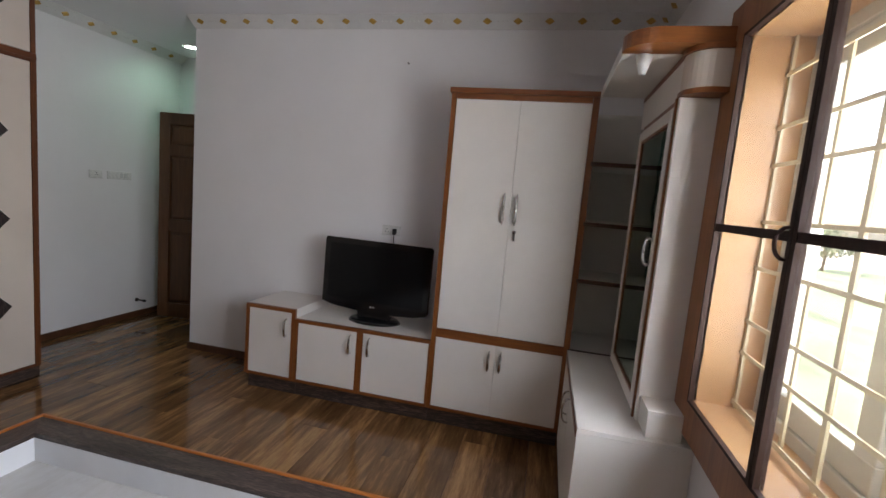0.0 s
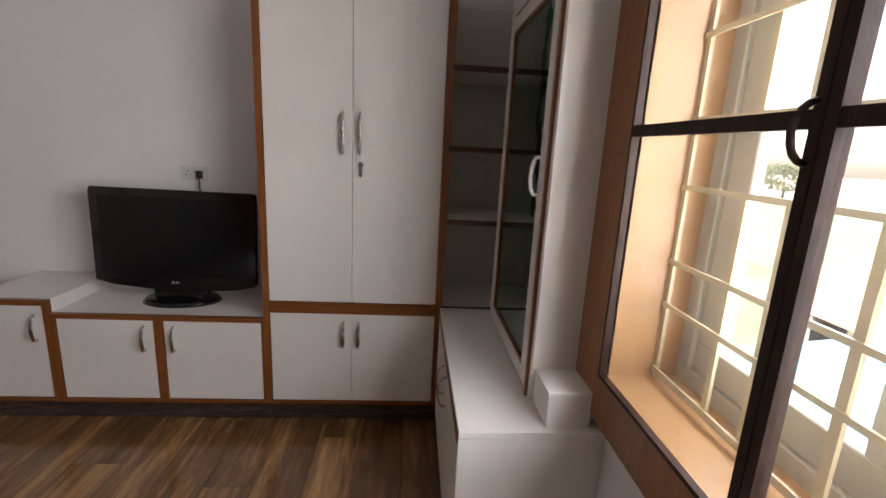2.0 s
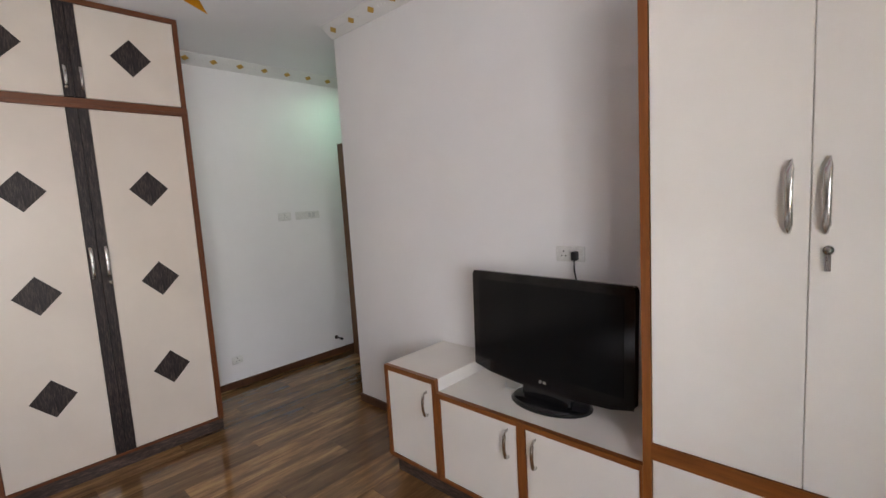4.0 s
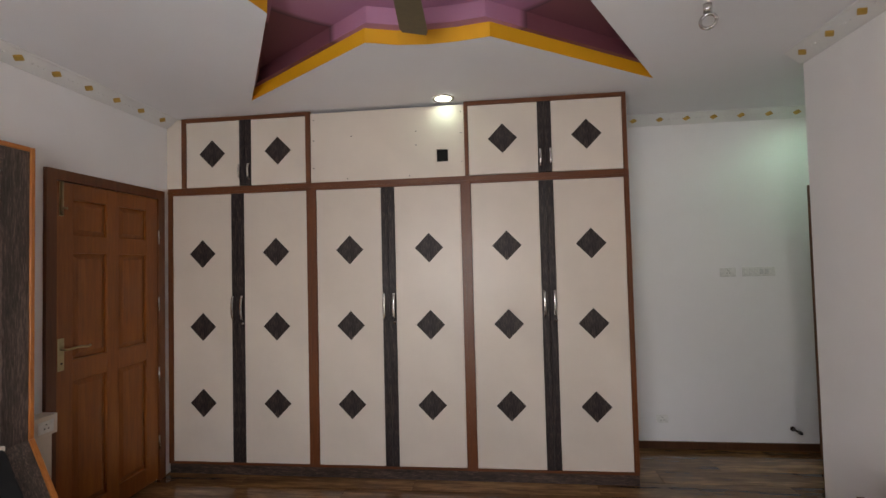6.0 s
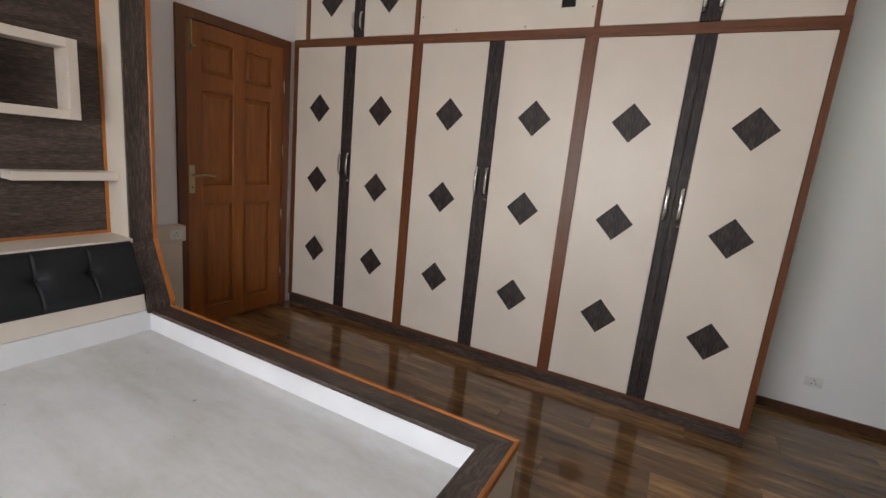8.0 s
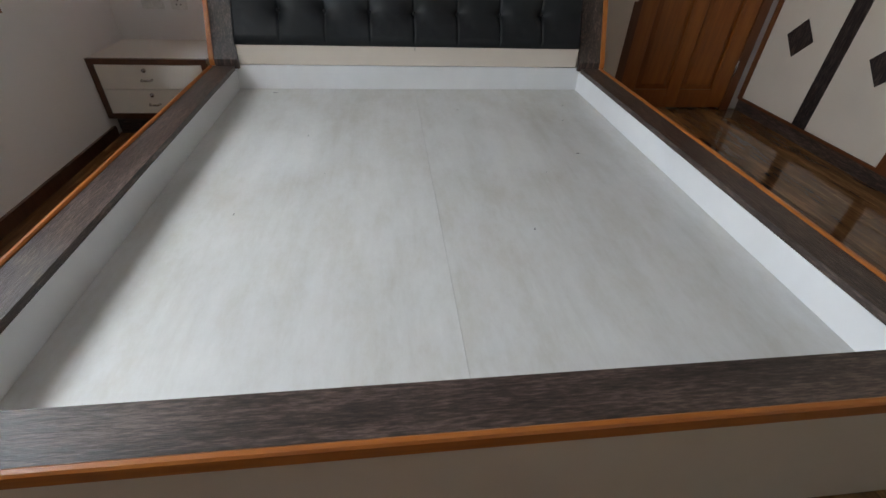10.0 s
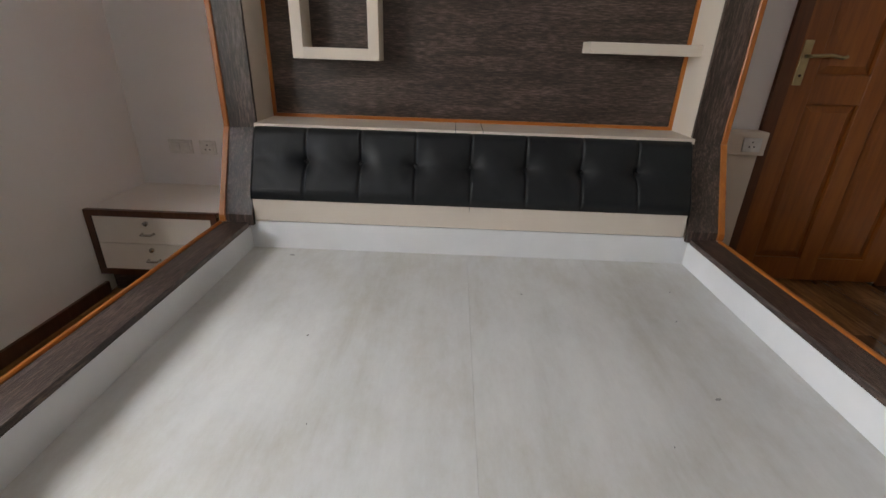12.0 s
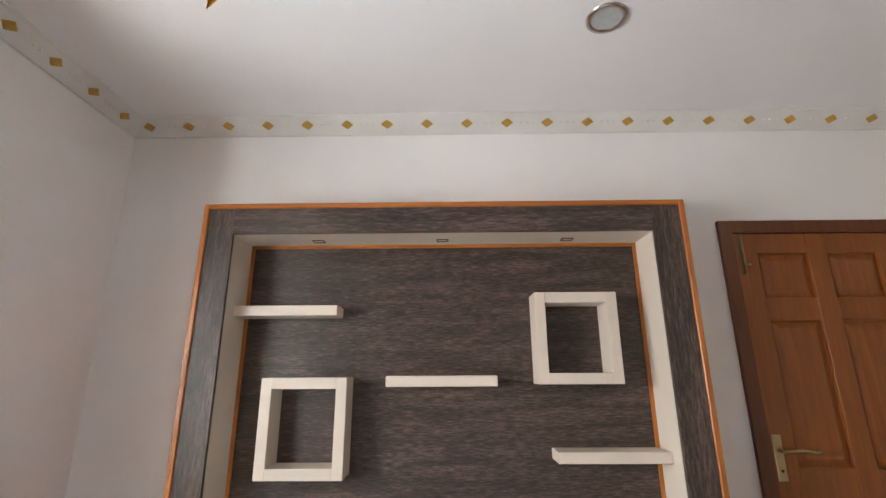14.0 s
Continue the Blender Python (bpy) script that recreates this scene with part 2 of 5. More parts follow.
def purple_mat():
    """Colour of the star recess: pink in the middle, deep maroon out to the points."""
    m, nt, b = base_mat("star_purple", 0.6)
    tc = nt.nodes.new("ShaderNodeTexCoord")
    ln = nt.nodes.new("ShaderNodeVectorMath")
    ln.operation = "LENGTH"
    nt.links.new(tc.outputs["Object"], ln.inputs[0])
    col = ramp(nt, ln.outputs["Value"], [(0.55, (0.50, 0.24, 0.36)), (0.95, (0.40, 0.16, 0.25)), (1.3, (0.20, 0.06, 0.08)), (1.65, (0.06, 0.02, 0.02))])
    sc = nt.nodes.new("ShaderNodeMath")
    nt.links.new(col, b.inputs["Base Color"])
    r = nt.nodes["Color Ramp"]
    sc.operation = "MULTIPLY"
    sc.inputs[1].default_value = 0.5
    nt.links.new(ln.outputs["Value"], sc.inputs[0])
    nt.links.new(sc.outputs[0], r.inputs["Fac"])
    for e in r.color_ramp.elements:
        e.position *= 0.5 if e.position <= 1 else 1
    return m


# ---------------------------------------------------------------- building helpers
WHERE = {}


def thing(name, at, label, category, group="", kind=""):
    e = new(name)
    e.location = at
    e.empty_display_size = 0.1
    WHERE[e] = Vector(at)
    return tagged(e, label, category, group, kind)


SPLIT = ("carcass", "edge", "side_edge", "top_edge", "bead", "stile", "rail")


def split_part(name, bm, material, parent, label, bevel):
    """Each loose piece of a bmesh as a part of its own."""
    left = set(bm.verts)
    last = None
    while left:
        todo, island = [next(v for v in bm.verts if v in left)], set()
        while todo:
            v = todo.pop()
            if v not in island:
                island.add(v)
                todo += [e.other_vert(v) for e in v.link_edges]
        left -= island
        one = bmesh.new()
        made = {v: one.verts.new(v.co) for v in bm.verts if v in island}
        for f in bm.faces:
            if f.verts[0] in island:
                one.faces.new([made[v] for v in f.verts])
        last = part(name + " ", one, material, parent, label, bevel)
        last.name = last.data.name = name
    bm.free()
    return last


def part(name, bm, material, parent=None, label="", bevel=0.0, smooth=False):
    """Link a bmesh in world places as ONE mesh object, under a thing or a part."""
    if name in SPLIT:
        return split_part(name, bm, material, parent, label, bevel)
    if bevel > 0:
        bmesh.ops.bevel(bm, geom=bm.edges[:], offset=bevel, segments=1, affect="EDGES", clamp_overlap=True)
    bmesh.ops.recalc_face_normals(bm, faces=bm.faces[:])
    lo = Vector([min(v.co[i] for v in bm.verts) for i in range(3)])
    hi = Vector([max(v.co[i] for v in bm.verts) for i in range(3)])
    mid = (lo + hi) / 2
    bmesh.ops.translate(bm, verts=bm.verts[:], vec=-mid)
    me = bpy.data.meshes.new(name)
    bm.to_mesh(me)
    bm.free()
    if smooth:
        for p in me.polygons:
            p.use_smooth = True
    me.materials.append(material)
    ob = new(name, me)
    WHERE[ob] = mid
    if parent is not None:
        ob.parent = parent
        ob.location = mid - WHERE[parent]
    else:
        ob.location = mid
    if label:
        ob["label"] = label
    return ob


def bx(x0, x1, y0, y1, z0, z1, bm=None):
    bm = bm or bmesh.new()
    m = Matrix.LocRotScale(((x0 + x1) / 2, (y0 + y1) / 2, (z0 + z1) / 2), None, (abs(x1 - x0), abs(y1 - y0), abs(z1 - z0)))
    bmesh.ops.create_cube(bm, size=1, matrix=m)
    return bm


def cyl(p, r, depth, axis="z", n=20, r2=None, bm=None):
    bm = bm or bmesh.new()
    rot = {"z": (0, 0, 0), "x": (0, radians(90), 0), "y": (radians(90), 0, 0)}[axis]
    bmesh.ops.create_cone(bm, cap_ends=True, segments=n, radius1=r, radius2=r if r2 is None else r2, depth=depth, matrix=Matrix.LocRotScale(p, Euler(rot), None))
    return bm


def prism(points, axis, a, b, bm=None):
    """A polygon, given by the two coordinates that are not `axis`, drawn out from a to b along it."""
    bm = bm or bmesh.new()

    def put(u, v, w):
        return {"x": (w, u, v), "y": (u, w, v), "z": (u, v, w)}[axis]

    lo = [bm.verts.new(put(u, v, a)) for u, v in points]
    hi = [bm.verts.new(put(u, v, b)) for u, v in points]
    bm.faces.new(lo)
    bm.faces.new(hi)
    for i in range(len(points)):
        j = (i + 1) % len(points)
        bm.faces.new((lo[i], lo[j], hi[j], hi[i]))
    return bm


def tube(path, r, n=8, bm=None, flat=(1.0, 1.0)):
    """A rod along a line of places."""
    bm = bm or bmesh.new()
    path = [Vector(p) for p in path]
    rings = []
    for i, p in enumerate(path):
        d = (path[min(i + 1, len(path) - 1)] - path[max(i - 1, 0)]).normalized()
        side = d.cross(Vector((0.31, 0.17, 0.93)) if abs(d.z) < 0.9 else Vector((1, 0, 0))).normalized()
        up = d.cross(side)
        rings.append([bm.verts.new(p + r * (flat[0] * math.cos(2 * math.pi * k / n) * side + flat[1] * math.sin(2 * math.pi * k / n) * up)) for k in range(n)])
    for a, b in zip(rings, rings[1:]):
        for k in range(n):
            bm.faces.new((a[k], a[(k + 1) % n], b[(k + 1) % n], b[k]))
    bm.faces.new(rings[0])
    bm.faces.new(rings[-1])
    return bm


def pull(parent, at, out, height, r=0.006, name="handle", material=None, reach=0.03):
    """A bowed upright pull handle with two feet; out: the way it stands off."""
    at, out = Vector(at), Vector(out)
    pts = []
    for k in range(17):
        f = 0.5 - 0.5 * math.cos(math.pi * k / 16)
        bow = math.sin(math.pi * f) ** 0.30
        pts.append(at + Vector((0, 0, height * (f - 0.5))) + out * (reach * bow))
    ob = part(name, tube(pts, r * 0.9, 12, None, (0.6, 1.3) if abs(out.y) > 0.5 else (1.3, 0.6)), material or STEEL, parent, "", 0, True)
    return ob


def frame_of(axis, plane0, plane1, a0, a1, b0, b1, w, bm=None):
    """Four rails round an opening; axis: the way that the frame is thick."""
    bm = bm or bmesh.new()
    for u0, u1, v0, v1 in ((a0, a1, b0, b0 + w), (a0, a1, b1 - w, b1), (a0, a0 + w, b0 + w, b1 - w), (a1 - w, a1, b0 + w, b1 - w)):
        if axis == "x":
            bx(plane0, plane1, u0, u1, v0, v1, bm)
        elif axis == "y":
            bx(u0, u1, plane0, plane1, v0, v1, bm)
        else:
            bx(u0, u1, v0, v1, plane0, plane1, bm)
    return bm


# ---------------------------------------------------------------- the room's shell
CH = 2.62
EAST, NORTH, WEST, JUT = 3.822, 4.165, -0.64, 0.43
RECESS = 3.923
WY0, WY1, WZ0, WZ1 = 0.93, 2.745, 0.80, 2.03


def structure(name, bm, material, label, category):
    return tagged(part(name, bm, material), label, category, kind="structure")


bm = bx(WEST - 0.2, EAST + 0.25, -0.2, -0.1, 0, 2.95)
bx(WEST - 0.2, 0.108, -0.1, 0, 0, 2.95, bm)
bx(0.874, EAST + 0.25, -0.1, 0, 0, 2.95, bm)
bx(0.108, 0.874, -0.1, 0, 2.01, 2.95, bm)
wall_south = structure("wall_south", bm, WALL, "plain white painted bedroom wall behind the bed", "wall")
wall_north = structure("wall_north", bx(JUT, EAST + 0.25, NORTH, NORTH + 0.15, 0, 2.95), WALL, "plain white painted wall behind the television", "wall")
bm = bx(EAST, EAST + 0.25, 0, WY0, 0, 2.95)
bx(EAST, EAST + 0.25, WY1, 2.962, 0, 2.95, bm)
bx(RECESS, EAST + 0.25, 2.962, NORTH, 0, 2.095, bm)
bx(EAST, EAST + 0.25, 2.962, NORTH, 2.095, 2.95, bm)
bx(EAST, EAST + 0.25, WY0, WY1, 0, WZ0, bm)
bx(EAST, EAST + 0.25, WY0, WY1, WZ1, 2.95, bm)
wall_east = structure("wall_east", bm, WALL, "white painted wall with a wide window opening", "wall")
wall_west = structure("wall_west", bx(WEST - 0.2, WEST, 0, 5.15, 0, 2.95), WALL, "white painted wall beside the wardrobe", "wall")
wall_passage = structure("wall_passage", bx(JUT, JUT + 0.15, NORTH + 0.15, 5.15, 0, 2.95), WALL, "white painted side wall of the door passage", "wall")
wall_end = structure("wall_end", bx(WEST - 0.2, JUT + 0.15, 5.15, 5.3, 0, 2.95), WALL, "white painted end wall of the door passage", "wall")

# star-shaped recess in the ceiling
CX, CY = 1.65, 2.125


def star_outline():
    side_w = [(0.265, 0.83), (0.915, 1.80), (0.865, 1.96), (0.848, 2.11), (0.855, 2.27), (0.88, 2.435)]
    side_n = [(0.19, 3.45), (1.24, 2.80), (1.43, 2.85), (1.65, 2.87), (1.87, 2.85), (2.06, 2.80)]
    side_e = [(3.09, 3.45), (2.42, 2.44), (2.445, 2.27), (2.45, 2.12), (2.44, 1.96), (2.39, 1.80)]
    side_s = [(3.055, 0.77), (2.06, 1.45), (1.87, 1.40), (1.65, 1.385), (1.43, 1.40), (1.24, 1.45)]
    return side_w + side_n + side_e + side_s


STAR = star_outline()
bm = bmesh.new()
outer = [bm.verts.new((x, y, CH)) for x, y in ((WEST, 0.0), (EAST, 0.0), (EAST, 5.15), (WEST, 5.15))]
inner = [bm.verts.new((x, y, CH)) for x, y in STAR]
for ring in (outer, inner):
    for i in range(len(ring)):
        bm.edges.new((ring[i], ring[(i + 1) % len(ring)]))
bmesh.ops.triangle_fill(bm, use_beauty=True, edges=bm.edges[:])
ceiling = structure("ceiling", bm, CEIL, "white painted false ceiling with a star-shaped opening", "ceiling")
bm = bmesh.new()
lo = [bm.verts.new((x, y, CH + 0.001)) for x, y in STAR]
hi = [bm.verts.new((CX + (x - CX) * 0.995, CY + (y - CY) * 0.995, CH + 0.075)) for x, y in STAR]
for i in range(len(STAR)):
    j = (i + 1) % len(STAR)
    bm.faces.new((lo[i], lo[j], hi[j], hi[i]))
star_edge = structure("trim", bm, STARORANGE, "orange painted edge of the ceiling star", "ceiling trim")
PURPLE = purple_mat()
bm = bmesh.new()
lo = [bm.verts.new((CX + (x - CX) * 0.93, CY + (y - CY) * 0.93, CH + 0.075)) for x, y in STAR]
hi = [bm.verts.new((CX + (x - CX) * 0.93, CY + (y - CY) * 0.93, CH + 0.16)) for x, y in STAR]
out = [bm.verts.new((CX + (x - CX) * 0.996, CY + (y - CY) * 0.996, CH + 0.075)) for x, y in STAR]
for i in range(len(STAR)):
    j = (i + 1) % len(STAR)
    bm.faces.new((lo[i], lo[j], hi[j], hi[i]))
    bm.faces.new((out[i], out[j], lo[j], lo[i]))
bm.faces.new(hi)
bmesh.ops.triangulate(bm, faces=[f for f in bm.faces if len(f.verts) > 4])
star_recess = structure("ceiling", bm, PURPLE, "purple and pink recess of the ceiling star", "ceiling")
roof_slab = structure("ceiling", bx(WEST - 0.2, EAST + 0.25, -0.2, 5.3, 2.95, 3.1), CEIL, "concrete slab above the false ceiling", "ceiling")

# cornice band with gilt diamonds
PROFILE = [(0.0, CH - 0.066), (0.014, CH - 0.065), (0.020, CH - 0.060), (0.024, CH - 0.058), (0.088, CH - 0.010), (0.094, CH - 0.009), (0.100, CH - 0.005), (0.100, CH - 0.0005), (0.0, CH - 0.0005)]


def cornice(a, b, wall, first, step, label="white moulded cornice with gilt diamonds and beads"):
    """wall: 'S' faces +y, 'N' faces -y, 'W' faces +x, 'E' faces -x."""
    pos = {"S": 0.0, "N": NORTH, "W": WEST, "E": EAST}[wall]
    sgn = 1 if wall in "SW" else -1
    axis = "x" if wall in "SN" else "y"
    c = structure("trim", prism([(pos + sgn * u, v) for u, v in PROFILE], axis, a, b), CORNICE, label, "cornice")
    beads = bmesh.new()
    p = first
    while p > a + 0.2:
        p -= step
    while p < a + 0.03:
        p += step
    while p < b - 0.02:
        d = bmesh.new()
        hw, hh = 0.031, 0.024
        ring = [(-hw, 0), (-hw * 0.45, hh * 0.62), (0, hh), (hw * 0.45, hh * 0.62), (hw, 0), (hw * 0.45, -hh * 0.62), (0, -hh), (-hw * 0.45, -hh * 0.62)]

        def put(u, v, w, p=p):
            q = pos + sgn * (0.056 + 0.8 * v + 0.6 * w)
            z = CH - 0.0345 + 0.6 * v - 0.8 * w
            return (p + u, q, z) if axis == "x" else (q, p + u, z)

        base = [d.verts.new(put(u, v, 0)) for u, v in ring]
        mids = [d.verts.new(put(u * 0.75, v * 0.75, 0.006)) for u, v in ring]
        tip = d.verts.new(put(0, 0, 0.0085))
        for i in range(8):
            j = (i + 1) % 8
            d.faces.new((base[i], base[j], mids[j], mids[i]))
            d.faces.new((mids[i], mids[j], tip))
        part("diamond", d, GOLD, c, "gilt leaf diamond")
        for off in (0.35, 0.5, 0.65):
            if p + off * step < b:
                bmesh.ops.create_icosphere(beads, subdivisions=1, radius=0.0065, matrix=Matrix.Translation(put(off * step, 0, 0.001)))
        p += step
    part("beading", beads, CORNICE, c, "", 0, True)["kind"] = "stuff"


cornice(0.002, EAST, "S", 0.910, 0.2002)
cornice(JUT, EAST - 0.02, "N", 0.512, 0.1987)
cornice(3.34, 5.15, "W", 4.161, 0.2015)
cornice(0.02, NORTH - 0.02, "E", 0.160, 0.1965)

# skirting
for x0, x1, y0, y1 in ((WEST, WEST + 0.014, 3.335, 5.15), (JUT, 1.295, NORTH - 0.014, NORTH), (JUT - 0.014, JUT, NORTH - 0.014, 5.15), (EAST - 0.014, EAST, 0.4, 2.76), (1.17, 1.2, 0.0, 0.012)):
    structure("baseboard", bx(x0, x1, y0, y1, 0, 0.055), DARKTEAK, "dark brown wooden skirting board along the wall", "baseboard")

# ---------------------------------------------------------------- bedroom door in the south wall


def panel_door(name, label, at, turn, width, height, mat, rows, with_bolt=True):
    """A leaf with raised panels, built in its own plane: u along x, thickness along y, front at +y."""
    d = thing(name, at, label, "door")
    t = 0.036
    X, Y, Z = at
    bm = bx(X, X + width, Y - t, Y - 0.017, Z, Z + height)
    part("core", bm, mat, d)
    st = 0.105
    cols = ((X + st, X + width / 2 - 0.045), (X + width / 2 + 0.045, X + width - st))
    bm = bmesh.new()
    for a, b in ((X, X + st), (X + width / 2 - 0.045, X + width / 2 + 0.045), (X + width - st, X + width)):
        bx(a, b, Y - 0.018, Y, Z, Z + height, bm)
    part("stile", bm, mat, d, "", 0.002)
    edges = [0.0] + [z for r in rows for z in r] + [height]
    bm = bmesh.new()
    for a, b in zip(edges[::2], edges[1::2]):
        for c0, c1 in cols:
            bx(c0, c1, Y - 0.0175, Y - 0.0012, Z + a, Z + b, bm)
    part("rail", bm, mat, d, "", 0.001)
    for z0, z1 in rows:
        for c0, c1 in cols:
            bm = bmesh.new()
            g, h = 0.007, 0.036
            lo = [bm.verts.new((u, Y - 0.0165, v)) for u, v in ((c0 + g, Z + z0 + g), (c1 - g, Z + z0 + g), (c1 - g, Z + z1 - g), (c0 + g, Z + z1 - g))]
            hi = [bm.verts.new((u, Y - 0.0025, v)) for u, v in ((c0 + h, Z + z0 + h), (c1 - h, Z + z0 + h), (c1 - h, Z + z1 - h), (c0 + h, Z + z1 - h))]
            bm.faces.new(hi)
            for i in range(4):
                bm.faces.new((lo[i], lo[(i + 1) % 4], hi[(i + 1) % 4], hi[i]))
            part("panel", bm, mat, d)
    if turn:
        d.rotation_euler = (0, 0, radians(turn))
    return d


bm = bx(0.048, 0.108, -0.05, 0.022, 0, 2.07)
bx(0.874, 0.932, -0.05, 0.022, 0, 2.07, bm)
bx(0.108, 0.874, -0.05, 0.022, 2.01, 2.07, bm)
door_frame = structure("door_frame", bm, DOORFRAME, "reddish brown wooden door frame", "door frame")
door = panel_door("door_1", "closed reddish brown six-panel wooden door with brass lever", (0.110, 0.012, 0.012), 0, 0.762, 1.995, DOORWOOD, [(0.12, 0.86), (0.98, 1.59), (1.69, 1.90)])
plate = part("lock_plate", bx(0.822, 0.860, 0.011, 0.017, 0.945, 1.125), BRASS, door, "aged brass lock plate", 0.002)
part("lever", tube([(0.840, 0.016, 1.062), (0.840, 0.05, 1.062), (0.825, 0.055, 1.063), (0.76, 0.055, 1.067), (0.71, 0.055, 1.059), (0.695, 0.055, 1.065)], 0.007), BRASS, plate, "", 0, True)
part("keyhole", cyl((0.841, 0.018, 0.985), 0.006, 0.004, "y", 10), IRON, plate)
bolt = part("tower_bolt", bx(0.828, 0.852, 0.011, 0.015, 1.81, 2.005), BRASS, door, "brass tower bolt", 0.001)
part("rod", cyl((0.840, 0.021, 1.91), 0.006, 0.19, "z", 10), BRASS, bolt, "", 0, True)
part("knob", cyl((0.830, 0.028, 1.855), 0.006, 0.024, "x", 10), BRASS, bolt, "", 0, True)
low_bolt = part("tower_bolt", bx(0.770, 0.850, 0.012, 0.016, 0.030, 0.052), BRASS, door, "brass tower bolt", 0.001)
part("rod", cyl((0.815, 0.021, 0.041), 0.006, 0.11, "x", 10), BRASS, low_bolt, "", 0, True)
for z in (0.27, 0.75, 1.25, 1.73):
    part("hinge", cyl((0.109, 0.020, z), 0.008, 0.10, "z", 10), STEEL, door, "", 0, True)

# open door in the passage
door_b = panel_door("door_2", "brown panelled wooden door standing open in the passage", (0.337, 4.849, 0.012), 188, 0.82, 1.99, BROWNDOOR, [(0.14, 0.86), (0.98, 1.59), (1.69, 1.88)])
stop = thing("door_stop", (WEST + 0.02, 4.655, 0.165), "dark metal door stop fixed low on the wall", "door stop")
part("rod", cyl((WEST + 0.045, 4.655, 0.165), 0.007, 0.08, "x", 12), IRON, stop, "", 0, True)
part("buffer", cyl((WEST + 0.092, 4.655, 0.165), 0.012, 0.024, "x", 12), BLACKPLASTIC, stop, "", 0, True)
part("rose", cyl((WEST + 0.005, 4.655, 0.165), 0.018, 0.01, "x", 12), IRON, stop, "", 0, True)


def plate_on(name, label, wall, u0, u1, z0, z1, pos, modules):
    """A wall plate with switches or socket modules."""
    sg = {"W": 1, "S": 1, "N": -1}[wall]

    def b(a0, a1, c0, c1, d0, d1):
        e0, e1 = pos + sg * d0, pos + sg * d1
        return bx(min(e0, e1), max(e0, e1), a0, a1, c0, c1) if wall == "W" else bx(a0, a1, min(e0, e1), max(e0, e1), c0, c1)

    at = (pos, (u0 + u1) / 2, z0) if wall == "W" else ((u0 + u1) / 2, pos, z0)
    s = thing(name, at, label, "switch plate")
    part("plate", b(u0, u1, z0, z1, 0, 0.009), WHITEPLASTIC, s, "", 0.003)
    n = len(modules)
    w = (u1 - u0 - 0.02) / n
    for i, k in enumerate(modules):
        a = u0 + 0.01 + i * w
        if k == "s":
            part("rocker", b(a + 0.002, a + w - 0.002, z0 + 0.012, z1 - 0.012, 0.008, 0.0125), WHITEPLASTIC, s, "", 0.002)
        elif k == "o":
            o = part("socket", b(a + 0.002, a + w - 0.002, z0 + 0.010, z1 - 0.010, 0.008, 0.011), WHITEPLASTIC, s, "", 0.001)
            zc, uc = (z0 + z1) / 2, a + w / 2
            for du, dz in ((0, 0.012), (-0.010, -0.008), (0.010, -0.008)):
                part("pin_hole", b(uc + du - 0.003, uc + du + 0.003, zc + dz - 0.003, zc + dz + 0.003, 0.0105, 0.0118), HOLE, o)
        else:
            part("dial", b(a + 0.004, a + w - 0.004, z0 + 0.014, z1 - 0.014, 0.008, 0.012), PALEGREY, s, "", 0.002)
    return s


plate_on("switch_plate", "white socket plate on the wall of the passage", "W", 4.18, 4.30, 1.335, 1.405, WEST, "o")
plate_on("switch_plate", "wide white switch plate on the wall of the passage", "W", 4.345, 4.585, 1.335, 1.405, WEST, "sssdds")
plate_on("switch_plate", "small white socket plate low on the wall", "W", 3.66, 3.75, 0.20, 0.26, WEST, "o")
plate_on("switch_plate", "white socket plate behind the television", "N", 2.06, 2.20, 1.125, 1.195, NORTH, "os")
plate_on("switch_plate", "white socket plate above the bedside cabinet", "S", 3.435, 3.515, 0.545, 0.610, 0.0, "o")
plate_on("switch_plate", "white switch plate above the bedside cabinet", "S", 3.548, 3.662, 0.545, 0.610, 0.0, "ss")

# ---------------------------------------------------------------- wardrobe on the west side
FX = 0.0
W_UNITS = [(0.015, 0.05, 0.515, 0.61, 1.092, 1.127), (1.127, 1.163, 1.640, 1.735, 2.207, 2.242), (2.242, 2.277, 2.742, 2.838, 3.303, 3.334)]
DIA_Z = (1.604, 1.068, 0.515)


def diamond(parent, y, z, r=0.10):
    part("diamond_inlay", prism([(y - r, z), (y, z - r * 1.03), (y + r, z), (y, z + r * 1.03)], "x", FX + 0.0005, FX + 0.0035), INLAY, parent, "dark wenge diamond inlay")


